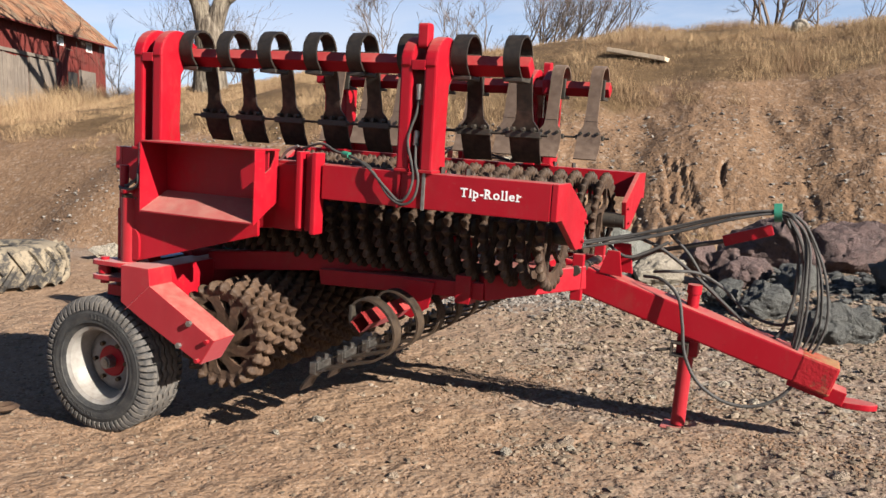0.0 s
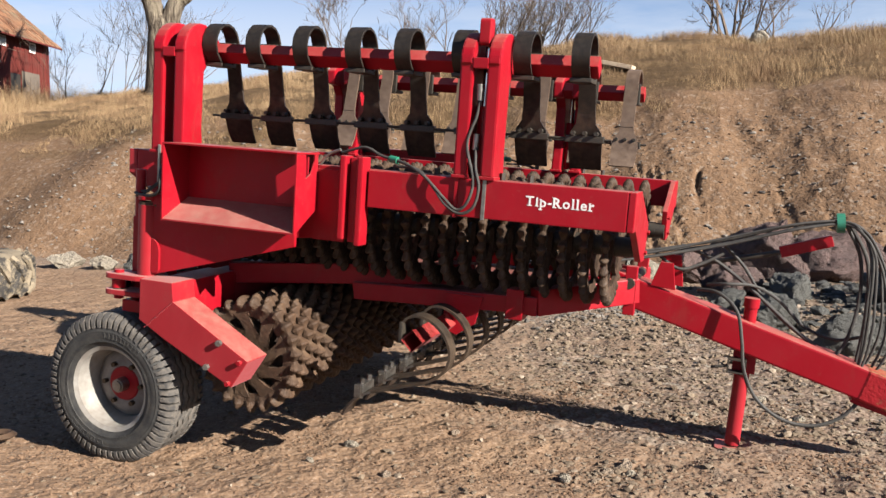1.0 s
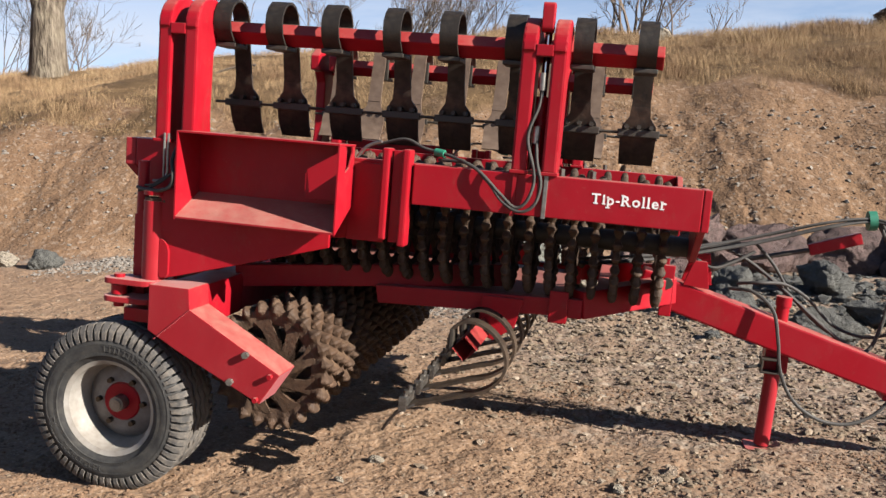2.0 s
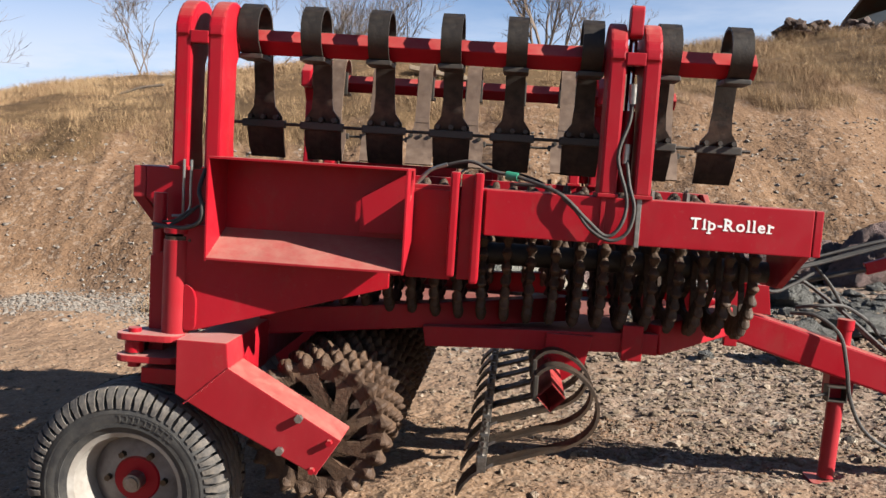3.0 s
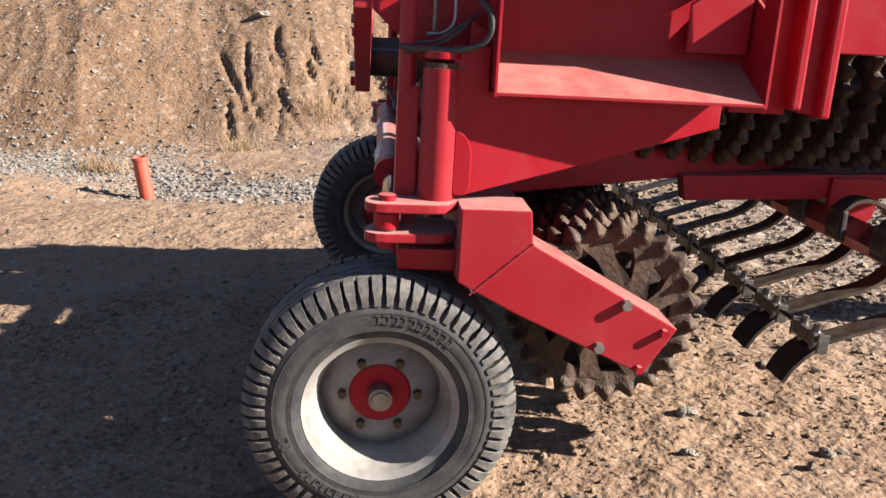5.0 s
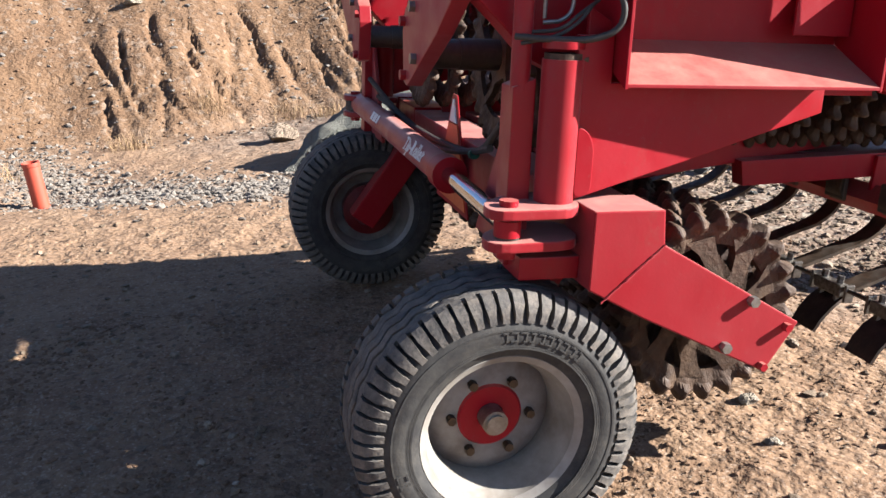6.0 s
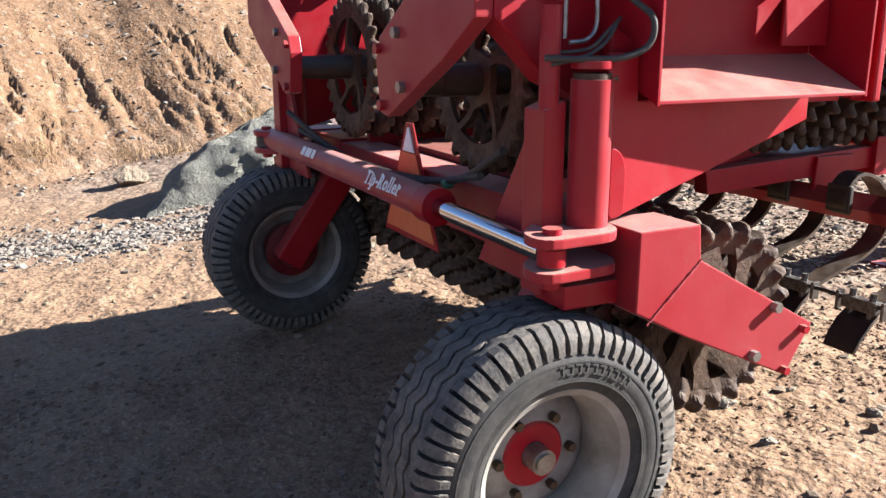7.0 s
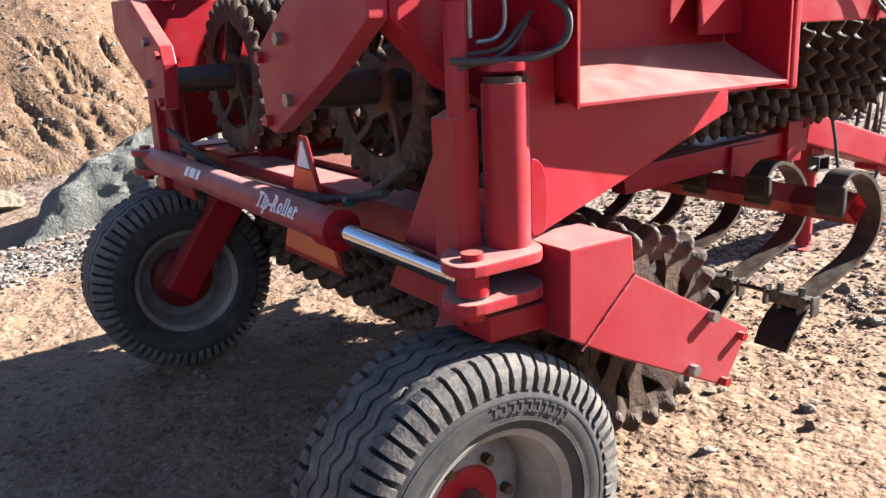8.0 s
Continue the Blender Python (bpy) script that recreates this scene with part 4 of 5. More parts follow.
line = [(p.x, 0, p.z) for p in smooth_line([(x, 0, z) for x, z in line], 3)]
spring = part("tine", strip(bmesh.new(), line, [0.07] * len(line), 0.011, (0, 1, 0)), SPRING, roller, "flat coiled spring tine", True, pose(0, -1.0, 0))
bl = [(1.26, 0.532, 0.07), (1.225, 0.518, 0.108), (1.19, 0.492, 0.112), (1.158, 0.455, 0.110), (1.138, 0.415, 0.106)]
blade = part("blade", strip(bmesh.new(), [(x, 0, z) for x, z, w in bl], [w for x, z, w in bl], 0.010, (0, 1, 0)), BLADE, spring, "dark wide spring blade", True)
bm = bmesh.new()
box(bm, (1.200, -0.060, 0.528), (1.236, 0.060, 0.566), 0.004)
for dy in (-0.078, 0.078):
    box(bm, (1.204, dy - 0.005, 0.515), (1.236, dy + 0.005, 0.572), 0.003)
for dy in (-0.035, 0.035):
    rod(bm, [(1.215, dy, 0.50), (1.222, dy, 0.588)], 0.011, 6)
clip = part("clip", bm, CHAIN, spring, "worn steel clamp with dark bolts")
bm = bmesh.new()
box(bm, (1.378, -0.045, 0.77), (1.395, 0.045, 0.86), 0.004)
bracket = part("tine_bracket", bm, GREASE, spring)
for i in range(1, 9):
    o = again(spring, pose(0, -1.0 + 0.25 * i, 0))
    for child in (blade, clip, bracket):
        again(child, pose(0, 0, 0), o)
rod_part("link_rod", [(1.215, -1.08, 0.555), (1.215, 1.08, 0.555)], 0.007, GREASE, None, 1, 6)

# ---- middle frame and drawbar ----
box_part("cross_beam", (0.19, -0.70, 0.745), (0.345, 0.70, 0.905), 1, 0.006, RED_DUSTY, label="dusty red cross beam between the wheel arms")
for s in (-1, 1):
    f = -s
    rail = plate_part("side_rail", [(0.955, 0.836), (0.94, 0.916), (1.86, 0.955), (1.86, 0.87), (1.72, 0.872)], "y", -0.60, -0.54, f, 0.004, RED)
    box_part("rail_bracket", (1.72, -0.62, 0.845), (1.80, -0.53, 0.985), f, 0.004, RED, rail)
    plate_part("board_hanger", [(1.43, 0.93), (1.61, 0.93), (1.58, 0.80), (1.49, 0.735), (1.42, 0.76)], "y", -0.615, -0.600, f, 0.003, RED, rail)
    part("frame_rail", flip(bar(bmesh.new(), (0.30, -0.66, 0.90), (1.50, -0.40, 1.0), 0.08, 0.10), f), RED, roller)
    part("frame_rail", flip(bar(bmesh.new(), (1.84, -0.57, 0.93), (2.24, -0.20, 0.985), 0.08, 0.12), f), RED, roller)
    plate_part("yoke_plate", [(2.195, 0.865), (2.195, 1.10), (2.25, 1.10), (2.25, 0.865)], "y", -0.25, -0.21, f, 0.004, RED)
# Added plate, mostly hidden, that keeps light off the middle roller.
box_part("deck_plate", (0.36, -0.50, 0.900), (1.78, 0.50, 0.925), 1, 0.004, DULL_RED, label="grimy red plate added over the middle roller to shade it")
part("cross_tube", bar(bmesh.new(), (1.95, -0.42, 0.96), (1.95, 0.42, 0.96), 0.08, 0.08), RED, roller)
rod_part("yoke_pin", [(2.22, -0.28, 1.02), (2.22, 0.28, 1.02)], 0.025, GREASE)
draw = part("drawbar", bar(bmesh.new(), (2.10, -0.03, 0.985), (3.44, -0.03, 0.615), 0.16, 0.145, (0, 0, 1), 0.010), RED, roller, "sloping red box-section drawbar")
part("drawbar_tip", bar(bmesh.new(), (3.25, -0.03, 0.60), (3.50, -0.03, 0.535), 0.12, 0.07), RED, draw)
plate_part("hitch_ring", rounded([(3.46, -0.085), (3.46, 0.025), (3.60, 0.02), (3.66, -0.03), (3.60, -0.08)], 0.05), "z", 0.495, 0.525, 1, 0.005, RED, draw, "worn red hitch eye")
jack = rod_part("jack_tube", [(2.755, -0.03, 0.26), (2.768, -0.03, 0.80)], 0.036, RED_DUSTY, None, 1, 20, "red parking jack standing on its plate")
rod_part("jack_head", [(2.768, -0.03, 0.80), (2.772, -0.03, 0.955)], 0.030, RED, jack, 1, 20)
rod_part("jack_cap", [(2.772, -0.03, 0.94), (2.773, -0.03, 0.985)], 0.036, RED, jack, 1, 20)
plate_part("jack_foot", rounded([(2.675, -0.105), (2.675, 0.045), (2.835, 0.045), (2.835, -0.105)], 0.02), "z", 0.236, 0.250, 1, 0.003, RED, jack)
box_part("jack_collar", (2.715, -0.068, 0.625), (2.82, 0.02, 0.745), 1, 0.004, RED, jack)
crank = bmesh.new()
for lo, hi in (((2.692, 0.628), (2.778, 0.636)), ((2.692, 0.690), (2.778, 0.698)), ((2.692, 0.636), (2.700, 0.690)), ((2.770, 0.636), (2.778, 0.690))):
    box(crank, (lo[0], -0.125, lo[1]), (hi[0], -0.066, hi[1]), 0.002)
part("jack_socket", crank, GREASE, jack, "black square tube socket")
rod_part("jack_pin", [(2.70, -0.11, 0.662), (2.62, -0.12, 0.645)], 0.008, GREASE, jack, 1, 8)

# ---- hoses and small parts of the implement ----


def hose(pts, r=0.009, name="hose", material=HOSE, parent=None, label=""):
    return rod_part(name, smooth_line(pts, 6), r, material, parent, 1, 8, label)


random.seed(12)
for i in range(6):
    dy, dz = random.uniform(-0.07, 0.07), random.uniform(-0.028, 0.028)
    k = random.random()
    low = random.uniform(-0.03, 0.03)
    hose([(1.75, -0.25 + dy, 1.07 + dz), (2.02, -0.16 + dy, 1.10 + dz), (2.25, -0.06 + dy, 1.13 + dz + 0.03 * k), (2.62, 0.02 + dy, 1.235 + dz * 1.3), (2.92, 0.03 + dy, 1.335 + dz), (3.12, 0.03 + dy * 0.5, 1.375 + dz * 0.5),
          (3.20 + 0.04 * k, 0.03 + dy, 1.34 + dz * 0.4), (3.25 + 0.09 * k, 0.02 + dy, 1.21 + low), (3.25 + 0.15 * k, dy, 1.02), (3.25 + 0.16 * k, dy, 0.88 + low), (3.25 + 0.10 * k, dy, 0.74 + low), (3.22 + 0.06 * k, -0.01 + dy, 0.685 + 0.02 * k), (3.10, dy * 0.6, 0.735 + 0.006 * i)], 0.0062,
         label="black hydraulic hose looped over the drawbar" if i == 0 else "")
hose([(3.14, 0.0, 1.37), (3.22, 0.03, 1.22), (3.235, 0.02, 1.0), (3.19, 0.0, 0.80), (3.12, -0.02, 0.74)])
hose([(3.16, 0.02, 1.37), (3.25, 0.0, 1.2), (3.265, -0.02, 0.95), (3.25, -0.02, 0.72)])
hose([(2.42, 0.0, 1.20), (2.58, 0.03, 1.14), (2.76, 0.03, 1.02), (2.95, 0.02, 0.87), (3.08, 0.0, 0.78), (3.20, 0.0, 0.71)])
hose([(2.62, 0.02, 1.22), (2.72, 0.05, 1.12), (2.82, 0.06, 0.98), (2.95, 0.05, 0.86), (3.12, 0.03, 0.765)], 0.008)
hose([(2.56, 0.0, 1.02), (2.66, -0.04, 1.04), (2.78, 0.02, 1.035), (2.90, 0.06, 0.97), (3.02, 0.08, 0.86), (3.16, 0.06, 0.82), (3.28, 0.02, 0.86)], 0.008)
hose([(2.52, -0.05, 1.00), (2.62, -0.10, 1.00), (2.71, -0.14, 0.93), (2.745, -0.16, 0.80), (2.77, -0.17, 0.66), (2.84, -0.16, 0.53), (2.96, -0.14, 0.45), (3.09, -0.12, 0.437), (3.20, -0.10, 0.485), (3.27, -0.08, 0.565), (3.30, -0.05, 0.66), (3.24, 0.0, 0.72)], 0.0085)
hose([(2.30, -0.05, 1.16), (2.42, -0.06, 1.09), (2.52, -0.03, 1.12), (2.62, 0.0, 1.18)], 0.008)
rod_part("hose_tape", [(3.10, 0.03, 1.372), (3.135, 0.03, 1.376)], 0.046, GREEN, None, 1, 14, "green tape round the hose bundle")
part("hose_arm", bar(bmesh.new(), (2.875, 0.09, 1.205), (3.10, 0.09, 1.285), 0.03, 0.055, (0, 0, 1), 0.004), RED, roller, "flat red arm that holds up the hoses")
rod_part("hose_arm_stay", [(2.35, 0.05, 1.02), (2.55, 0.07, 1.12), (2.88, 0.09, 1.205)], 0.012, GREASE)
plate_part("drawbar_lug", [(2.30, 1.0), (2.34, 1.145), (2.425, 1.145), (2.445, 0.99)], "y", 0.03, 0.05, 1, 0.003, RED, draw)
part("drawbar_lug", flip(prism(bmesh.new(), [(2.30, 1.0), (2.34, 1.12), (2.40, 1.12), (2.42, 0.99)], "y", -0.115, -0.100, 0.003), 1), RED, draw)
bm = bar(bmesh.new(), (3.28, -0.03, 0.6595), (3.450, -0.03, 0.6130), 0.166, 0.150, (0, 0, 1), 0.012)
part("worn_end", bm, WORN_RED, draw, "drawbar end worn to tan rust")
# roller chain guards and couplings at the front of the wing
for s in (-1, 1):
    f = -s
    hose_pts = [(1.643, -0.975, 1.82), (1.636, -0.985, 1.74), (1.606, -0.995, 1.62), (1.645, -1.005, 1.48), (1.63, -1.012, 1.39), (1.585, -1.010, 1.352), (1.52, -1.008, 1.40), (1.424, -1.0, 1.482), (1.30, -0.93, 1.525), (1.19, -0.90, 1.545), (1.10, -0.88, 1.575), (0.98, -0.86, 1.545)]
    rod_part("hose", [Vector(p) for p in smooth_line(hose_pts, 6)], 0.0065, HOSE, None, f, 8)
    hose_pts = [(1.636, -0.97, 1.63), (1.650, -1.0, 1.53), (1.672, -1.008, 1.45), (1.655, -1.012, 1.37), (1.60, -1.012, 1.338), (1.53, -1.008, 1.372), (1.47, -1.0, 1.44), (1.38, -0.95, 1.50), (1.25, -0.90, 1.505)]
    rod_part("hose", [Vector(p) for p in smooth_line(hose_pts, 6)], 0.0065, HOSE, None, f, 8)
    for a, b in (((1.642, -0.975, 1.80), (1.640, -0.978, 1.865)), ((1.634, -0.97, 1.60), (1.636, -0.968, 1.665))):
        rod_part("coupling", [a, b], 0.014, ZINC, None, f, 10, "zinc hose coupling")
    rod_part("hose_tape", [(1.235, -0.905, 1.535), (1.275, -0.918, 1.53)], 0.016, GREEN, None, f, 10)
    rod_part("steel_pipe", smooth_line([(0.93, -0.965, 1.49), (0.97, -0.97, 1.535), (1.03, -0.975, 1.56)], 4), 0.007, ZINC, None, f, 8)
    # at the hinge
    rod_part("hose", smooth_line([(0.20, -1.05, 1.49), (0.20, -1.10, 1.42), (0.228, -1.145, 1.375), (0.224, -1.145, 1.32), (0.17, -1.13, 1.292), (0.08, -1.10, 1.288), (0.02, -1.05, 1.29)], 6), 0.0075, HOSE, None, f, 10)
    rod_part("hose", smooth_line([(0.19, -1.075, 1.365), (0.15, -1.09, 1.325), (0.10, -1.09, 1.295), (0.03, -1.06, 1.275)], 6), 0.0045, HOSE, None, f, 8)
    rod_part("hose", smooth_line([(0.21, -1.06, 1.375), (0.16, -1.08, 1.345), (0.11, -1.085, 1.31), (0.05, -1.05, 1.30)], 6), 0.0045, HOSE, None, f, 8)
    rod_part("steel_pipe", smooth_line([(0.152, -1.052, 1.52), (0.151, -1.052, 1.42), (0.150, -1.052, 1.355), (0.125, -1.052, 1.328), (0.085, -1.045, 1.322)], 5), 0.005, ZINC, None, f, 8)
    rod_part("steel_pipe", [(0.105, -1.0, 1.52), (0.105, -1.0, 1.33)], 0.005, ZINC, None, f, 8)
    plate_part("hinge_bracket", [(0.19, 1.20), (0.19, 1.36), (0.245, 1.33), (0.245, 1.24)], "y", -1.06, -1.045, f, 0.003, RED)
    for i in range(4):
        bolt(roller, (1.45 + 0.12 * i + (0.05 if i > 1 else 0), -0.90, 1.482), "z", f, 0.013, 0.03, GREASE)
# hoses behind the cross beam
hose([(0.02, 0.85, 1.02), (0.10, 0.55, 0.90), (0.14, 0.20, 0.87), (0.16, -0.15, 0.88), (0.14, -0.45, 0.93), (0.10, -0.75, 1.05)], 0.011)
hose([(0.05, 0.80, 0.95), (0.12, 0.50, 0.885), (0.15, 0.1, 0.845), (0.15, -0.3, 0.90), (0.12, -0.6, 0.96)], 0.011)
rod_part("hose_tape", [(0.15, -0.33, 0.895), (0.148, -0.36, 0.902)], 0.017, GREEN, None, 1, 10)
# slow vehicle triangle
tri = plate_part("warning_triangle", [(-0.245, 0.655), (0.185, 0.655), (0.0, 1.05), (-0.055, 1.05)], "x", 0.168, 0.172, 1, 0.0, RED, None, "red and orange warning triangle")
part("triangle_centre", prism(bmesh.new(), [(-0.220, 0.675), (0.162, 0.675), (0.030, 0.950), (-0.085, 0.950)], "x", 0.163, 0.1675), ORANGE, tri)
part("triangle_tip", prism(bmesh.new(), [(-0.070, 0.955), (0.018, 0.955), (-0.020, 1.035), (-0.032, 1.035)], "x", 0.163, 0.1675), WHITE, tri)


# ---- raised marks on the sidewalls ----
def sidewall_marks(tyre):
    """Plain raised bars where the maker's writing stands."""
    for start, n, step, size in ((1.35, 10, 0.085, 0.024), (2.45, 2, 0.09, 0.026), (4.35, 10, 0.085, 0.024)):
        for i in range(n):
            m = Matrix.Rotation(start + i * step, 4, "Y") @ Matrix.Translation((0.281 * WHEEL_SIZE, -0.1282, 0))
            w = 0.009 if i % 3 else 0.006
            u = [(-size / 2, -w), (size / 2, -w), (size / 2, w), (size / 2 - 0.004, w), (size / 2 - 0.004, -w + 0.004), (-size / 2 + 0.004, -w + 0.004), (-size / 2 + 0.004, w if i % 2 else 0.0), (-size / 2, w if i % 2 else 0.0)]
            part("raised_mark", prism(bmesh.new(), u, "y", -0.0012, 0.002), RUBBER, tyre, "", False, m)


for ob in [o for o in roller.children if o.name.startswith("wheel_tyre")]:
    sidewall_marks(ob)


# ---- stones ----
def lump(bm, r, seed, flat=(1, 1, 1), rough=0.35, level=3, centre=(0, 0, 0), facets=5):
    """An irregular stone: a ball cut by random planes, then roughened."""
    rnd = random.Random(seed)
    geom = bmesh.ops.create_icosphere(bm, subdivisions=level, radius=1.0)["verts"]
    planes = []
    for _ in range(facets):
        n = Vector((rnd.gauss(0, 1), rnd.gauss(0, 1), rnd.gauss(0, 1))).normalized()
        planes.append((n, rnd.uniform(0.55, 0.85)))
    off = Vector((rnd.uniform(0, 99), rnd.uniform(0, 99), rnd.uniform(0, 99)))
    for v in geom:
        p = v.co.copy()
        for n, d in planes:
            over = p.dot(n) - d
            if over > 0:
                p -= n * over
        k = 1 + rough * noise.fractal(p * 1.4 + off, 1.0, 2.0, 4) * 0.5
        v.co = Vector((p.x * flat[0], p.y * flat[1], p.z * flat[2])) * (k * r) + Vector(centre)
    return bm


def boulder(x, y, r, flat, seed, material, label, turn=0, sink=0.3, name="boulder", tip=0):
    bm = lump(bmesh.new(), r, seed, flat, 0.34, 5, (0, 0, 0), 22)
    for v in bm.verts:
        q = v.co / r
        v.co += v.normal * r * (0.05 * noise.fractal(q * 3.1 + Vector((seed, 0, 0)), 0.8, 2.1, 5) - 0.05 * max(0.0, 0.12 - abs(noise.noise(q * 2.3 + Vector((0, seed, 0))))) / 0.12)
    ob = part(name, bm, material, None, label, True, pose(x, y, height(x, y) + r * flat[2] * (0.75 - sink), 0, tip, 0) @ pose(0, 0, 0, 0, 0, turn))
    tagged(ob, category="rock", group="boulders round the yard")


boulder(3.85, 7.35, 0.70, (1.35, 0.8, 0.72), 5, STONE_PINK, "large pinkish boulder at the bank's foot", 8)
boulder(2.85, 7.0, 0.72, (1.15, 0.7, 0.75), 6, STONE_PINK, "large dark pinkish boulder at the bank's foot", -12)
boulder(4.95, 7.7, 0.75, (1.3, 0.8, 0.65), 7, STONE_PINK, "large pinkish boulder at the bank's foot", 15)
boulder(6.0, 7.4, 0.8, (1.2, 0.8, 0.7), 19, STONE_PINK, "large pinkish boulder at the bank's foot", 40)
boulder(3.0, 3.45, 0.30, (1.1, 0.8, 0.75), 2, STONE_GREY, "grey granite boulder on the gravel", 60)
boulder(2.62, 3.75, 0.24, (1.0, 0.8, 0.9), 21, STONE_GREY, "grey granite boulder on the gravel", 15)
boulder(3.60, 2.60, 0.31, (1.0, 0.8, 0.65), 1, STONE_GREY, "dark grey boulder beside the drawbar", 20)
boulder(2.47, 5.65, 0.30, (0.85, 0.8, 1.1), 3, STONE_PINK, "pinkish broken granite block", 10)
boulder(2.75, 5.4, 0.32, (1.1, 0.8, 0.9), 22, STONE_PINK, "pinkish broken granite block", 50)
boulder(3.25, 5.2, 0.34, (1.2, 0.9, 0.8), 9, STONE_GREY, "grey granite boulder among broken stone", 75)
boulder(1.78, 5.1, 0.36, (1.05, 0.8, 0.9), 4, STONE_PALE, "pale yellow granite boulder behind the drawbar", 30)
boulder(2.12, 6.4, 0.34, (1.2, 0.8, 0.9), 23, STONE_PINK, "pinkish granite boulder at the bank's foot", 70)
boulder(4.35, 3.6, 0.34, (1.4, 0.9, 0.5), 8, STONE_GREY, "low grey boulder on the gravel", 25)
boulder(4.2, 5.3, 0.34, (1.3, 0.9, 0.7), 24, STONE_GREY, "grey granite boulder among broken stone", 110)
boulder(5.2, 8.4, 0.75, (1.6, 0.7, 0.32), 10, STONE_PALE, "pale flat rock slab in the bank", 5, 0.1)
boulder(0.90, 5.15, 0.88, (1.5, 0.9, 0.52), 11, STONE_MOSSY, "big grey green boulder behind the far wheel", 25, 0.42, tip=-16)
boulder(0.05, 6.6, 0.22, (1.2, 0.9, 0.6), 12, STONE_TAN, "small pale boulder at the bank's foot", 10)
boulder(-5.6, 5.9, 0.24, (1.3, 0.9, 0.8), 13, STONE_GREY, "dark grey rock at the bank's foot", 40)
boulder(-6.3, 5.95, 0.22, (1.2, 1.0, 0.9), 14, STONE_PALE, "pale rock at the bank's foot", 10)
boulder(-7.0, 6.0, 0.25, (1.3, 1.0, 0.8), 15, STONE_PALE, "pale broken rock at the bank's foot", 70)
boulder(2.9, 19.3, 0.28, (1.2, 0.9, 0.8), 16, STONE_PALE, "pale stone on the grassy rise", 30)
boulder(-1.6, 9.9, 0.11, (1.4, 0.9, 0.6), 17, STONE_PALE, "pale pinkish stone in the bank", 30, 0.1)


def scatter(name, label, n, where, sizes, material, seed, sink=0.3):
    """Many small stones in one object."""
    rnd = random.Random(seed)
    base = []
    for j in range(10):
        bm = bmesh.new()
        lump(bm, 1.0, seed * 31 + j, (1, rnd.uniform(0.6, 1), rnd.uniform(0.4, 0.75)), 0.9, 1, (0, 0, 0), 9)
        bm.verts.index_update()
        base.append((np.array([v.co[:] for v in bm.verts]), [[v.index for v in f.verts] for f in bm.faces]))
        bm.free()
    co, fa, count = [], [], 0
    for _ in range(n):
        x, y = where(rnd)
        r = sizes[0] * (sizes[1] / sizes[0]) ** (rnd.random() ** 2.2)
        verts, faces = base[rnd.randrange(10)]
        a = rnd.uniform(0, 6.283)
        m = np.array([[math.cos(a), -math.sin(a), 0], [math.sin(a), math.cos(a), 0], [0, 0, 1]])
        co.append(verts @ m.T * r + np.array([x, y, height(x, y) + r * (0.47 - sink)]))
        fa += [[i + count for i in f] for f in faces]
        count += len(verts)
    me = bpy.data.meshes.new(name)
    me.from_pydata(np.concatenate(co).tolist(), [], fa)
    me.materials.append(material)
    tagged(new(name, me), label, "gravel", kind="stuff")


def yard(rnd):
    while True:
        x, y = rnd.uniform(-3.2, 4.6), rnd.uniform(-2.5, 3.0)
        keep = (0.25 + 1.1 * abs(noise.fractal(Vector((x * 1.1, y * 1.1, 3)), 1.0, 2.0, 3))) * (0.30 + 0.70 * max(0.0, min(1.0, (x - 0.6 + 0.35 * y) / 2.0)))
        if rnd.random() < keep:
            return x, y


def strip_place(rnd):
    x = rnd.uniform(-5.5, 2.2)
    return x, stone_line(x) + rnd.gauss(0, 0.52 if x > -2.2 else 0.75)


def right_heap(rnd):
    return rnd.uniform(1.2, 6.5), min(6.8, max(0.2, rnd.gauss(3.6, 1.5)))


def on_bank(rnd):
    x = rnd.uniform(-11, 11)
    return x, foot(x) + rnd.uniform(-0.7, 4.0)


scatter("yard_gravel", "brown and grey gravel lying on the yard", 10000, yard, (0.004, 0.026), PEBBLE, 3, 0.32)


def near_yard(rnd):
    while True:
        x, y = rnd.uniform(-2.2, 4.2), rnd.uniform(-2.6, 0.9)
        if rnd.random() < 0.12 + 1.7 * max(0.0, noise.fractal(Vector((x * 1.9, y * 1.9, 13)), 1.0, 2.0, 4)):
            return x, y


scatter("yard_grit", "small brown clods and grit on the sandy yard", 34000, near_yard, (0.0025, 0.016), CLOD, 21, 0.42)
scatter("crushed_stone", "pale crushed stone heaped along the bank", 9000, strip_place, (0.010, 0.045), CHIPS, 5)
scatter("broken_stone", "grey broken stone beside the drawbar", 15000, right_heap, (0.006, 0.042), PEBBLE, 7)
scatter("bank_stones", "small pale stones in the earth bank", 9000, on_bank, (0.006, 0.042), CLOD, 9, 0.36)
scatter("pale_bank_stones", "pale stones showing in the earth bank", 3600, on_bank, (0.010, 0.065), CHIPS, 19, 0.36)



def patches(rnd):
    """Patches of coarser stone swept together in the yard."""
    while True:
        px, py, spread_x, spread_y = PATCHES[rnd.randrange(len(PATCHES))]
        x, y = rnd.gauss(px, spread_x), rnd.gauss(py, spread_y)
        if y > -2.6:
            return x, y


PATCHES = [(2.3, -0.65, 0.16, 0.10), (3.2, -1.0, 0.22, 0.14), (2.8, -1.45, 0.25, 0.12), (3.5, -0.4, 0.2, 0.16), (2.0, 0.75, 0.5, 0.12), (2.9, 0.6, 0.4, 0.12), (1.6, 1.3, 0.5, 0.16), (2.6, 1.4, 0.4, 0.2), (3.3, 0.3, 0.3, 0.12), (2.4, 0.3, 0.3, 0.06)]
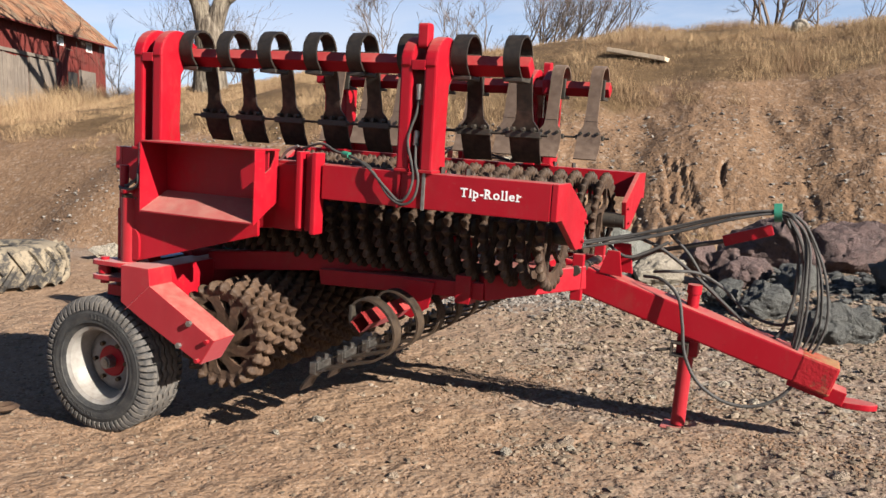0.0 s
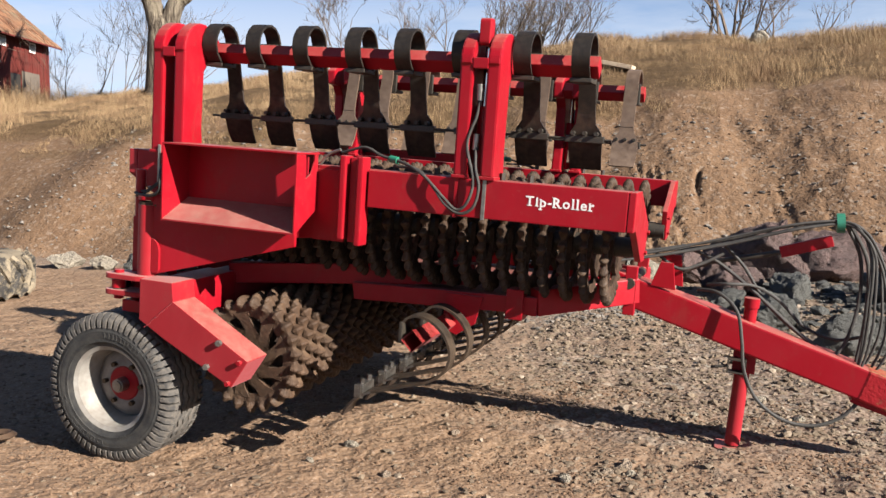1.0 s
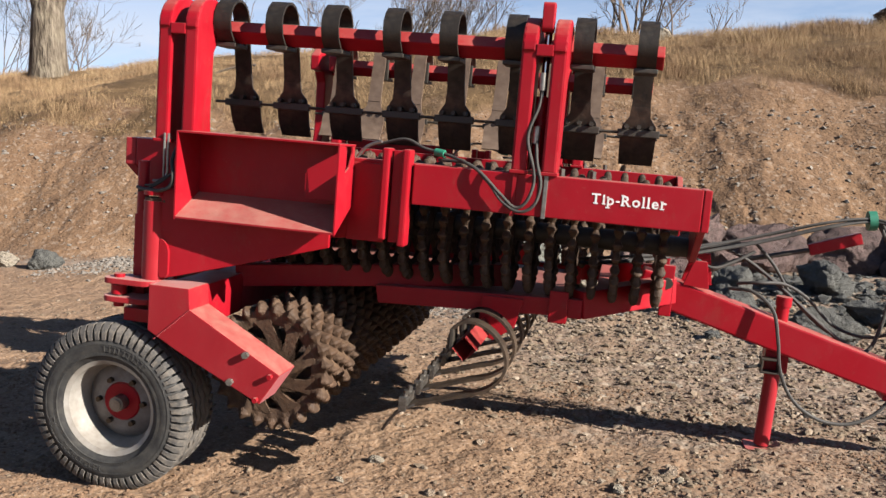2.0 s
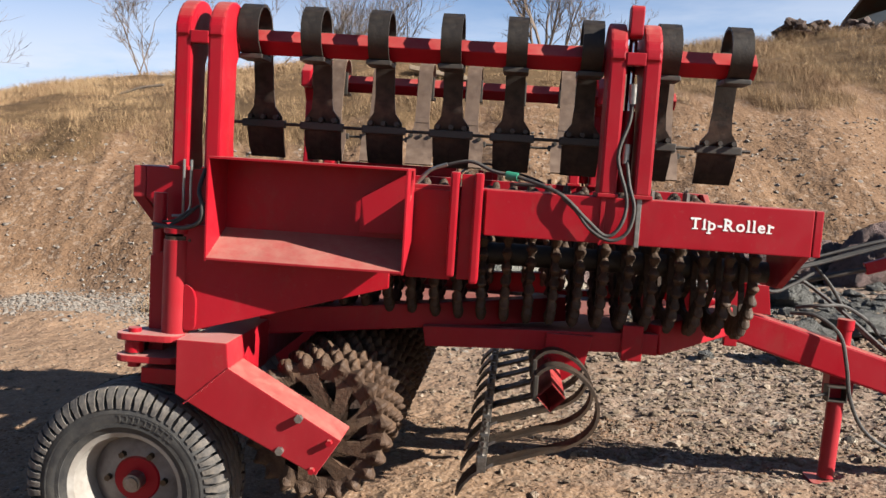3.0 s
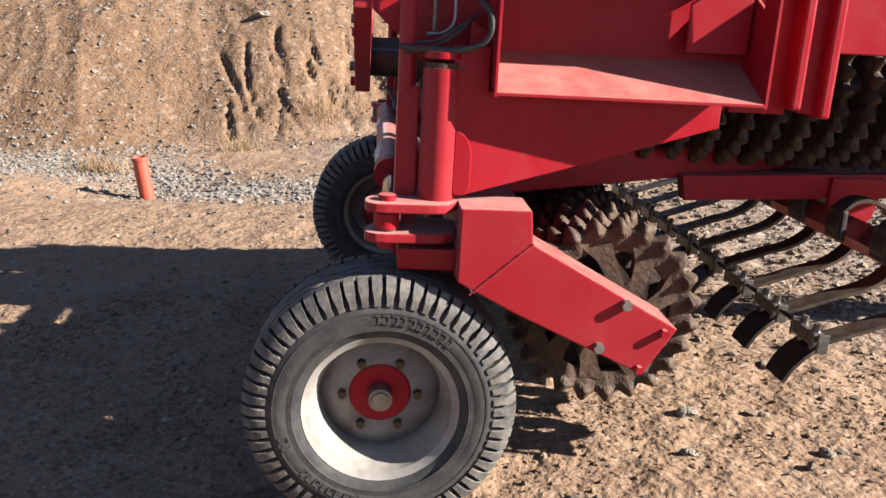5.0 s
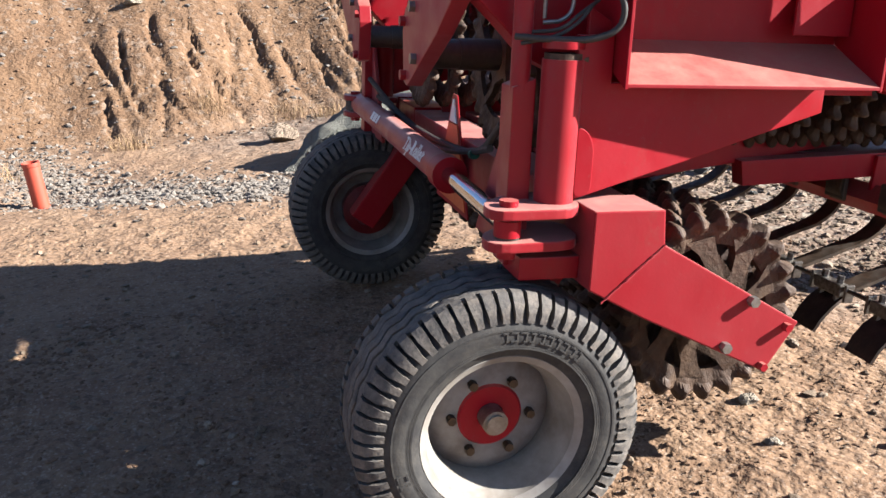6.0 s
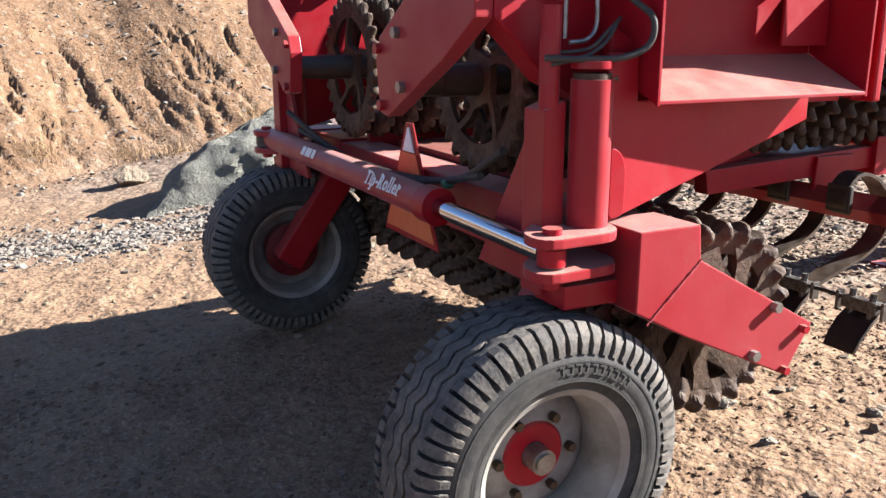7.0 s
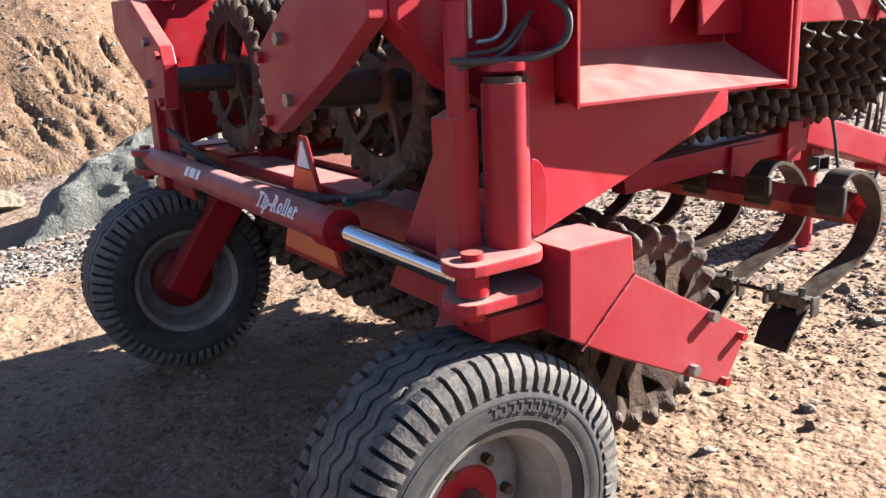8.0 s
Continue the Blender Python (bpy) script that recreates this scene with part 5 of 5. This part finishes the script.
scatter("stone_patches", "patches of grey and pale broken stone in the yard", 3600, patches, (0.005, 0.028), PEBBLE, 15, 0.38)

def among_boulders(rnd):
    return rnd.uniform(2.5, 6.0), rnd.gauss(5.2, 0.9)


scatter("dark_rubble", "dark broken rock lying between the boulders", 900, among_boulders, (0.03, 0.13), STONE_GREY, 27, 0.25)

# stones in the yard that stand out
LOOSE = [(1.03, -0.69, 0.035), (2.32, -0.53, 0.045), (2.10, -0.78, 0.035), (2.25, -0.62, 0.03), (2.36, -0.60, 0.028), (1.75, -1.25, 0.03), (2.55, 0.42, 0.03), (1.9, 0.62, 0.028),
         (3.1, 0.55, 0.04), (3.35, 0.2, 0.035), (2.9, 0.9, 0.04), (1.35, -1.0, 0.028), (0.95, -0.95, 0.025), (3.5, -0.5, 0.045), (3.2, -1.0, 0.04), (2.75, -1.5, 0.05), (2.45, -1.35, 0.03), (1.45, -0.35, 0.025)]
for i, (x, y, r) in enumerate(LOOSE):
    bm = lump(bmesh.new(), r, 50 + i, (1.2, 0.9, 0.65), 0.5, 2, (0, 0, 0), 7)
    ob = part("stone", bm, (STONE_PALE, STONE_TAN)[i % 2], None, "fist-sized broken stone lying on the yard", False, pose(x, y, height(x, y) + r * 0.12, 0, 0, 57 * i))
    tagged(ob, category="stone", group="loose stones in the yard")


# ---- dry grass ----
def blades(name, label, n, where, tall, seed):
    rnd = random.Random(seed)
    co, fa = [], []
    for _ in range(n):
        x, y, dense = where(rnd)
        z = height(x, y) - 0.02
        h = rnd.uniform(*tall) * dense
        a = rnd.uniform(0, 6.283)
        lx, ly = rnd.gauss(-0.12, 0.45) * h, rnd.gauss(0, 0.4) * h
        w = rnd.uniform(0.0014, 0.0032)
        c, s = math.cos(a) * w, math.sin(a) * w
        i = len(co)
        co += [(x - c, y - s, z), (x + c, y + s, z), (x + c * 0.8 + lx * 0.4, y + s * 0.8 + ly * 0.4, z + h * 0.6), (x - c * 0.8 + lx * 0.4, y - s * 0.8 + ly * 0.4, z + h * 0.6), (x + lx, y + ly, z + h)]
        fa += [(i, i + 1, i + 2, i + 3), (i + 3, i + 2, i + 4)]
    me = bpy.data.meshes.new(name)
    me.from_pydata(co, [], fa)
    me.materials.append(STRAW)
    tagged(new(name, me), label, "dry grass", kind="stuff")


def on_rise(rnd):
    while True:
        x = rnd.uniform(-24, 14)
        d = rnd.uniform(3.1, 13.7)
        y = foot(x) + d
        w = noise.fractal(Vector((x * 0.5, y * 0.9, 2)), 1.0, 2.0, 4)
        clump = noise.noise(Vector((x * 2.2, y * 2.2, 21)))
        edge = d - 3.3 + 1.6 * noise.fractal(Vector((x * 0.8, y * 0.8, 5)), 1.0, 2.0, 4) - 0.42 * max(0, min(3, x + 1))
        if edge > 0 and rnd.random() < 0.42 + 0.7 * clump + 0.6 * w:
            return x, y, max(0.25, 0.7 + 1.1 * w) * (1.35 if x > 2 else 1.0)


def on_foot(rnd):
    t = rnd.choice(((-2.75, 5.7), (-2.85, 5.75), (0.7, 7.9), (0.3, 8.2), (-1.6, 6.9), (1.9, 8.5), (-0.7, 8.1)))
    return rnd.gauss(t[0], 0.13), rnd.gauss(t[1], 0.10), 1.0


blades("dry_grass", "short straw coloured dry grass on the rise", 240000, on_rise, (0.05, 0.25), 2)
def by_barn(rnd):
    t, u = rnd.random(), rnd.uniform(0.2, 3.2)
    x, y = -24.4 + 0.30 * 12 * t + 0.954 * u, 23.7 - 0.954 * 12 * t + 0.30 * u
    return x, y, rnd.uniform(0.5, 1.0)


blades("tall_weeds", "tall dry weeds along the barn's wall", 9000, by_barn, (0.4, 1.15), 8)
blades("grass_tufts", "thin dry grass tufts at the bank's foot", 1600, on_foot, (0.06, 0.24), 6)


# ---- trees and bushes, bare ----
def branch(bm, rnd, p, d, length, r, depth, kink=0.25, sides=5, up=0.25, fork=(2, 3)):
    pts, radii = [Vector(p)], [r]
    q, e, n = Vector(p), Vector(d).normalized(), 5
    for i in range(n):
        e = (e + Vector((rnd.gauss(0, kink), rnd.gauss(0, kink), rnd.gauss(up * 0.4, kink * 0.6))) * 0.5).normalized()
        q = q + e * length / n
        pts.append(q.copy())
        radii.append(r * (1 - 0.62 * (i + 1) / n))
    rod(bm, pts, r, max(3, sides), radii, False)
    if depth > 0:
        for _ in range(rnd.randint(*fork) + 1):
            i = rnd.randint(1, n)
            side = Vector((rnd.gauss(0, 1), rnd.gauss(0, 1), rnd.gauss(0.3, 0.6))).normalized()
            branch(bm, rnd, pts[i], (e + side * 0.85).normalized(), length * rnd.uniform(0.45, 0.75), max(0.006, radii[i] * 0.6), depth - 1, kink, sides - 1, up, fork)


def bush(x, y, seed, stems, length, r, depth, lean, label, category="bush", name="bare_bush", width=0.3):
    rnd = random.Random(seed)
    bm = bmesh.new()
    for i in range(stems):
        d = Vector((rnd.gauss(lean[0], 0.35), rnd.gauss(lean[1], 0.3), 1.0))
        branch(bm, rnd, (rnd.gauss(0, width), rnd.gauss(0, width * 0.5), -0.1), d, length * rnd.uniform(0.7, 1.1), r * rnd.uniform(0.7, 1.2), depth, 0.22, 4)
    ob = part(name, bm, TWIG, None, label, True, pose(x, y, height(x, y)))
    tagged(ob, category=category)


bush(-4.6, 22.0, 3, 24, 1.9, 0.030, 3, (0.45, 0.0), "dense bare brown bush leaning on the rise", width=0.5)
bush(-3.2, 22.4, 4, 16, 1.7, 0.026, 3, (0.5, 0.0), "dense bare brown bush leaning on the rise", width=0.5)
bush(1.9, 22.0, 5, 7, 2.0, 0.045, 4, (0.0, 0.0), "spreading bare bush on the skyline")
bush(2.9, 22.3, 9, 4, 1.7, 0.035, 4, (0.35, 0.0), "spreading bare bush on the skyline")
bush(4.6, 24.0, 6, 2, 1.6, 0.03, 3, (0.3, 0.0), "thin bare sapling on the skyline", "sapling", "bare_sapling", 0.1)
bush(-7.5, 20.5, 7, 3, 2.0, 0.03, 4, (0.1, 0.0), "thin bare sapling on the skyline", "sapling", "bare_sapling", 0.15)
bush(-6.2, 21.5, 8, 2, 1.8, 0.035, 3, (0.8, 0.0), "thin leaning bare sapling on the skyline", "sapling", "bare_sapling", 0.1)
bush(-9.3, 20.2, 14, 3, 2.2, 0.03, 4, (-0.1, 0.0), "thin bare sapling on the skyline", "sapling", "bare_sapling", 0.15)
for i in range(7):
    bush(-19.5 + 0.8 * i, 19.5 + (i % 3) * 0.7, 20 + i, 3, 2.2, 0.02, 3, (0.1, 0.0), "thin bare saplings beside the old tree", "sapling", "bare_sapling", 0.3)


def big_tree(x, y):
    rnd = random.Random(31)
    tree = thing("old_tree", "thick old leafless tree with grey fissured bark", "tree", pose(x, y, height(x, y) - 0.1))
    bm = bmesh.new()
    rod(bm, smooth_line([(0, 0, -0.2), (0, 0, 0.8), (0.02, 0, 1.7), (0.05, 0, 2.5)], 5), 0.5, 22, [(0.60, 0.57, 0.54, 0.52, 0.50, 0.49, 0.48, 0.47, 0.46, 0.45, 0.45, 0.43, 0.40, 0.34, 0.26, 0.12)[i] for i in range(16)], False)
    rod(bm, smooth_line([(-0.02, -0.03, 1.6), (-0.12, -0.06, 2.2), (-0.25, -0.12, 2.8), (-0.45, -0.2, 3.3), (-0.7, -0.2, 4.8)], 5), 0.36, 18, [0.33 - 0.005 * i for i in range(21)], False)
    rod(bm, smooth_line([(0.10, 0.03, 1.6), (0.24, 0.06, 2.2), (0.45, 0.15, 2.8), (0.85, 0.3, 3.2), (1.3, 0.5, 4.6)], 5), 0.30, 18, [0.30 - 0.005 * i for i in range(21)], False)
    for v in bm.verts:
        a = math.atan2(v.co.y, v.co.x)
        k = 1 + 0.05 * noise.noise(Vector((math.cos(a) * 4, math.sin(a) * 4, v.co.z * 0.7))) + 0.03 * math.sin(9 * a + v.co.z)
        v.co.x, v.co.y = v.co.x * k, v.co.y * k
    part("trunk", bm, BARK, tree, "", True)
    for i in range(7):
        bm = bmesh.new()
        a = i * 0.9
        branch(bm, rnd, (-0.55, -0.2, 3.4 + 0.2 * i) if i % 2 else (0.95, 0.35, 3.2 + 0.2 * i), (math.cos(a), math.sin(a), 0.9), 3.4, 0.20, 3, 0.25, 7)
        part("limb", bm, BARK, tree, "", True)


big_tree(-14.1, 17.6)

# ---- barn ----
def build_barn():
    """Old red barn; x along the wall seen, y towards its inside, z up."""
    c, d = Vector((-24.4, 23.7)), Vector((0.30, -0.954))
    a = math.degrees(math.atan2(d.y, d.x))
    z0 = height(c.x, c.y) - 0.2
    barn = thing("barn", "old weathered red wooden barn with tiled roof", "barn", pose(c.x, c.y, z0, 0, 0, a))
    L, D, H, R = 15.0, 7.0, 3.2, 3.0
    s = -1
    x = 0.0
    rnd = random.Random(3)
    front = part("wall", flip(box(bmesh.new(), (0.02, 0.06, 0), (L, 0.14, H)), s), BARN_RED, barn)
    while x < L:
        w = rnd.uniform(0.14, 0.20)
        if not (3.9 < x < 5.6):
            part("board", flip(box(bmesh.new(), (x, rnd.uniform(-0.012, 0.004), 0), (x + w - 0.012, 0.06, H)), s), BARN_RED, front)
        x += w
    gable = [(0.06, 0), (0.06, H), (D / 2, H + R), (D, H), (D, 0)]
    for x0 in (0.0, L - 0.1):
        part("gable", flip(prism(bmesh.new(), gable, "x", x0, x0 + 0.1), s), BARN_RED, barn)
    part("wall", flip(box(bmesh.new(), (0, D - 0.1, 0), (L, D, H)), s), BARN_RED, barn)
    n = math.hypot(D / 2, R)
    for e in (0, 1):
        bm = bmesh.new()
        rows, cols = 15, 66
        for i in range(rows):
            for j in range(cols):
                u0, v0 = -0.35 + j * (L + 0.7) / cols, -0.5 + i * (n + 0.5) / rows
                lo = (u0, v0, 0.02 + rnd.uniform(0, 0.012))
                hi = (u0 + (L + 0.7) / cols - 0.02, v0 + (n + 0.5) / rows + 0.05, 0.055 + rnd.uniform(0, 0.015))
                box(bm, lo, hi)
        slope = math.atan2(R, D / 2)
        m = Matrix.Translation((0, 0, H)) @ Matrix.Rotation(slope, 4, "X")
        if e:
            m = Matrix.Translation((0, D, 0)) @ Matrix.Diagonal((1, -1, 1, 1)) @ m
        for v in bm.verts:
            v.co = m @ v.co
        if e:
            bmesh.ops.reverse_faces(bm, faces=bm.faces[:])
        part("roof", flip(bm, s), TILE, barn, "worn clay tile roof")
    part("roof_boards", flip(box(bmesh.new(), (-0.3, -0.42, H - 0.33), (L, -0.38, H - 0.27)), s), BARN_RED, barn)
    for i in range(44):
        part("board", flip(box(bmesh.new(), (5.75 + 0.21 * i, rnd.uniform(-0.05, -0.04), 0.0), (5.945 + 0.21 * i, -0.014, 1.82 + rnd.uniform(-0.04, 0.02))), s), GREY_WOOD, front)
    for x0 in (1.1, 3.25, 9.0):
        win = part("window", flip(box(bmesh.new(), (x0, -0.03, H - 0.66), (x0 + 0.42, 0.02, H - 0.28)), s), WHITE, barn, "small white window under the eaves")
        part("pane", flip(box(bmesh.new(), (x0 + 0.05, -0.036, H - 0.61), (x0 + 0.37, -0.031, H - 0.33)), s), ZINC, win)
    door = part("door", flip(box(bmesh.new(), (3.9, -0.012, 0.1), (5.59, 0.04, 1.84)), s), GREY_WOOD, barn, "grey weathered board door")
    for i in range(10):
        part("board", flip(box(bmesh.new(), (3.9 + 0.17 * i, -0.05, 0.1), (4.06 + 0.17 * i, -0.014, 1.85 - 0.01 * (i % 3))), s), GREY_WOOD, door)
    part("door_lintel", flip(box(bmesh.new(), (3.7, -0.07, 1.88), (7.5, -0.02, 2.0)), s), GREY_WOOD, barn)
    # No opening here: a thin dark panel stands for the shade inside a doorway.
    part("doorway", flip(box(bmesh.new(), (2.3, -0.02, 0.1), (3.0, -0.013, 1.6)), s), GREASE, barn, "dark panel painted as the shaded opening of a doorway")
    part("wall_boards", flip(box(bmesh.new(), (0.9, -0.045, 0.0), (2.2, -0.014, 1.75)), s), GREY_WOOD, barn)


build_barn()


def build_far_house():
    """Only the roof of a house behind the rise shows."""
    house = thing("far_house", "far house with a dark brown roof behind the rise", "house", pose(17.9, 28.4, height(17.9, 28.4) - 0.6, 0, 0, 12))
    part("wall", box(bmesh.new(), (-3.0, -3, 0), (5, 3, 1.6)), CREAM, house, "pale wall")
    part("roof", prism(bmesh.new(), [(-3.4, 1.5), (0, 3.4), (3.4, 1.5), (3.4, 1.35), (0, 3.25), (-3.4, 1.35)], "x", -3.4, 5.4), TILE, house)
    part("window", box(bmesh.new(), (-1.0, -3.03, 0.6), (0, -2.99, 1.3)), GREASE, house)


build_far_house()
bm = bmesh.new()
heap = random.Random(8)
for i in range(70):
    lump(bm, heap.uniform(0.07, 0.24), 300 + i, (1.2, 0.8, 0.8), 1.2, 2, (heap.uniform(-0.4, 3.4), heap.gauss(0, 0.25), heap.uniform(0.0, 0.42)), 6)
tagged(part("rubble_heap", bm, EARTHY, None, "dark heap of earth and rubble on the skyline", False, pose(8.9, 21.2, height(8.9, 21.2))), category="rubble", kind="stuff")

# ---- things left lying about ----
plank = bar(bmesh.new(), (-0.95, 14.95, height(-0.95, 14.95) + 0.15), (0.35, 14.8, height(0.35, 14.8) + 0.07), 0.34, 0.09)
tagged(part("plank", plank, OLD_PLANK, None, "grey weathered plank lying in the grass"), category="plank")
stick = rod(bmesh.new(), smooth_line([(-7.6, 14.9, height(-7.6, 14.9) + 0.05), (-7.1, 14.95, height(-7.1, 14.95) + 0.16), (-6.6, 15.0, height(-6.6, 15.0) + 0.16)], 4), 0.03, 6)
tagged(part("stick", stick, GREY_WOOD, None, "pale bare stick lying in the grass", True), category="stick")
bm = lathe(bmesh.new(), [(0.066, 0.0), (0.066, 0.395), (0.071, 0.40), (0.071, 0.43), (0.060, 0.43), (0.060, 0.0)], 24, "z")
tagged(part("pipe", bm, PIPE_RED, None, "orange red plastic pipe standing in the gravel", True, pose(-2.1, 4.65, height(-2.1, 4.65) - 0.03, 3, -4, 0)), category="pipe")


def big_tyre(x, y):
    """A tractor tyre lying flat, caked with dry mud, with a cream bucket on it."""
    t = thing("tractor_tyre", "large mud caked tractor tyre lying flat on the yard", "tyre", pose(x, y, 0.0))
    bm = lathe(bmesh.new(), [(0.36, 0.05), (0.42, 0.0), (0.62, -0.0), (0.72, 0.05), (0.755, 0.14), (0.76, 0.24), (0.755, 0.34), (0.72, 0.43), (0.62, 0.47), (0.42, 0.47), (0.36, 0.42), (0.40, 0.38), (0.40, 0.10)], 72, "z")
    part("tyre_carcass", bm, OLD_RUBBER, t, "", True)
    for i in range(22):
        for e in (0, 1):
            a0 = 2 * math.pi * (i + 0.5 * e) / 22
            bm = bmesh.new()
            pts, n = [], 5
            for j in range(n):
                k = j / (n - 1)
                a = a0 + (0.20 * k if e else 0.20 * k)
                z = 0.03 + 0.24 * k if not e else 0.44 - 0.24 * k
                r = 0.755 + (0.018 if j else -0.03)
                pts.append((r * math.cos(a), r * math.sin(a), z))
            rod(bm, pts, 0.034, 6)
            part("lug", bm, OLD_RUBBER, t)


big_tyre(-5.0, 2.25)
bm = lathe(bmesh.new(), [(0.0, 0.0), (0.10, 0.0), (0.115, 0.20), (0.123, 0.21), (0.118, 0.225), (0.10, 0.225), (0.0, 0.222)], 28, "z", False)
bucket = tagged(part("bucket", bm, CREAM, None, "cream plastic bucket standing on the old tyre", True, pose(-5.22, 1.95, 0.475)), category="bucket")
bm = lathe(bmesh.new(), [(0.03, 0.0), (0.055, -0.015), (0.08, 0.0), (0.055, 0.018)], 20, "z")
tagged(part("iron_ring", bm, IRON, None, "rusty iron ring lying on the yard", True, pose(-0.62, -1.22, 0.03)), category="ring")
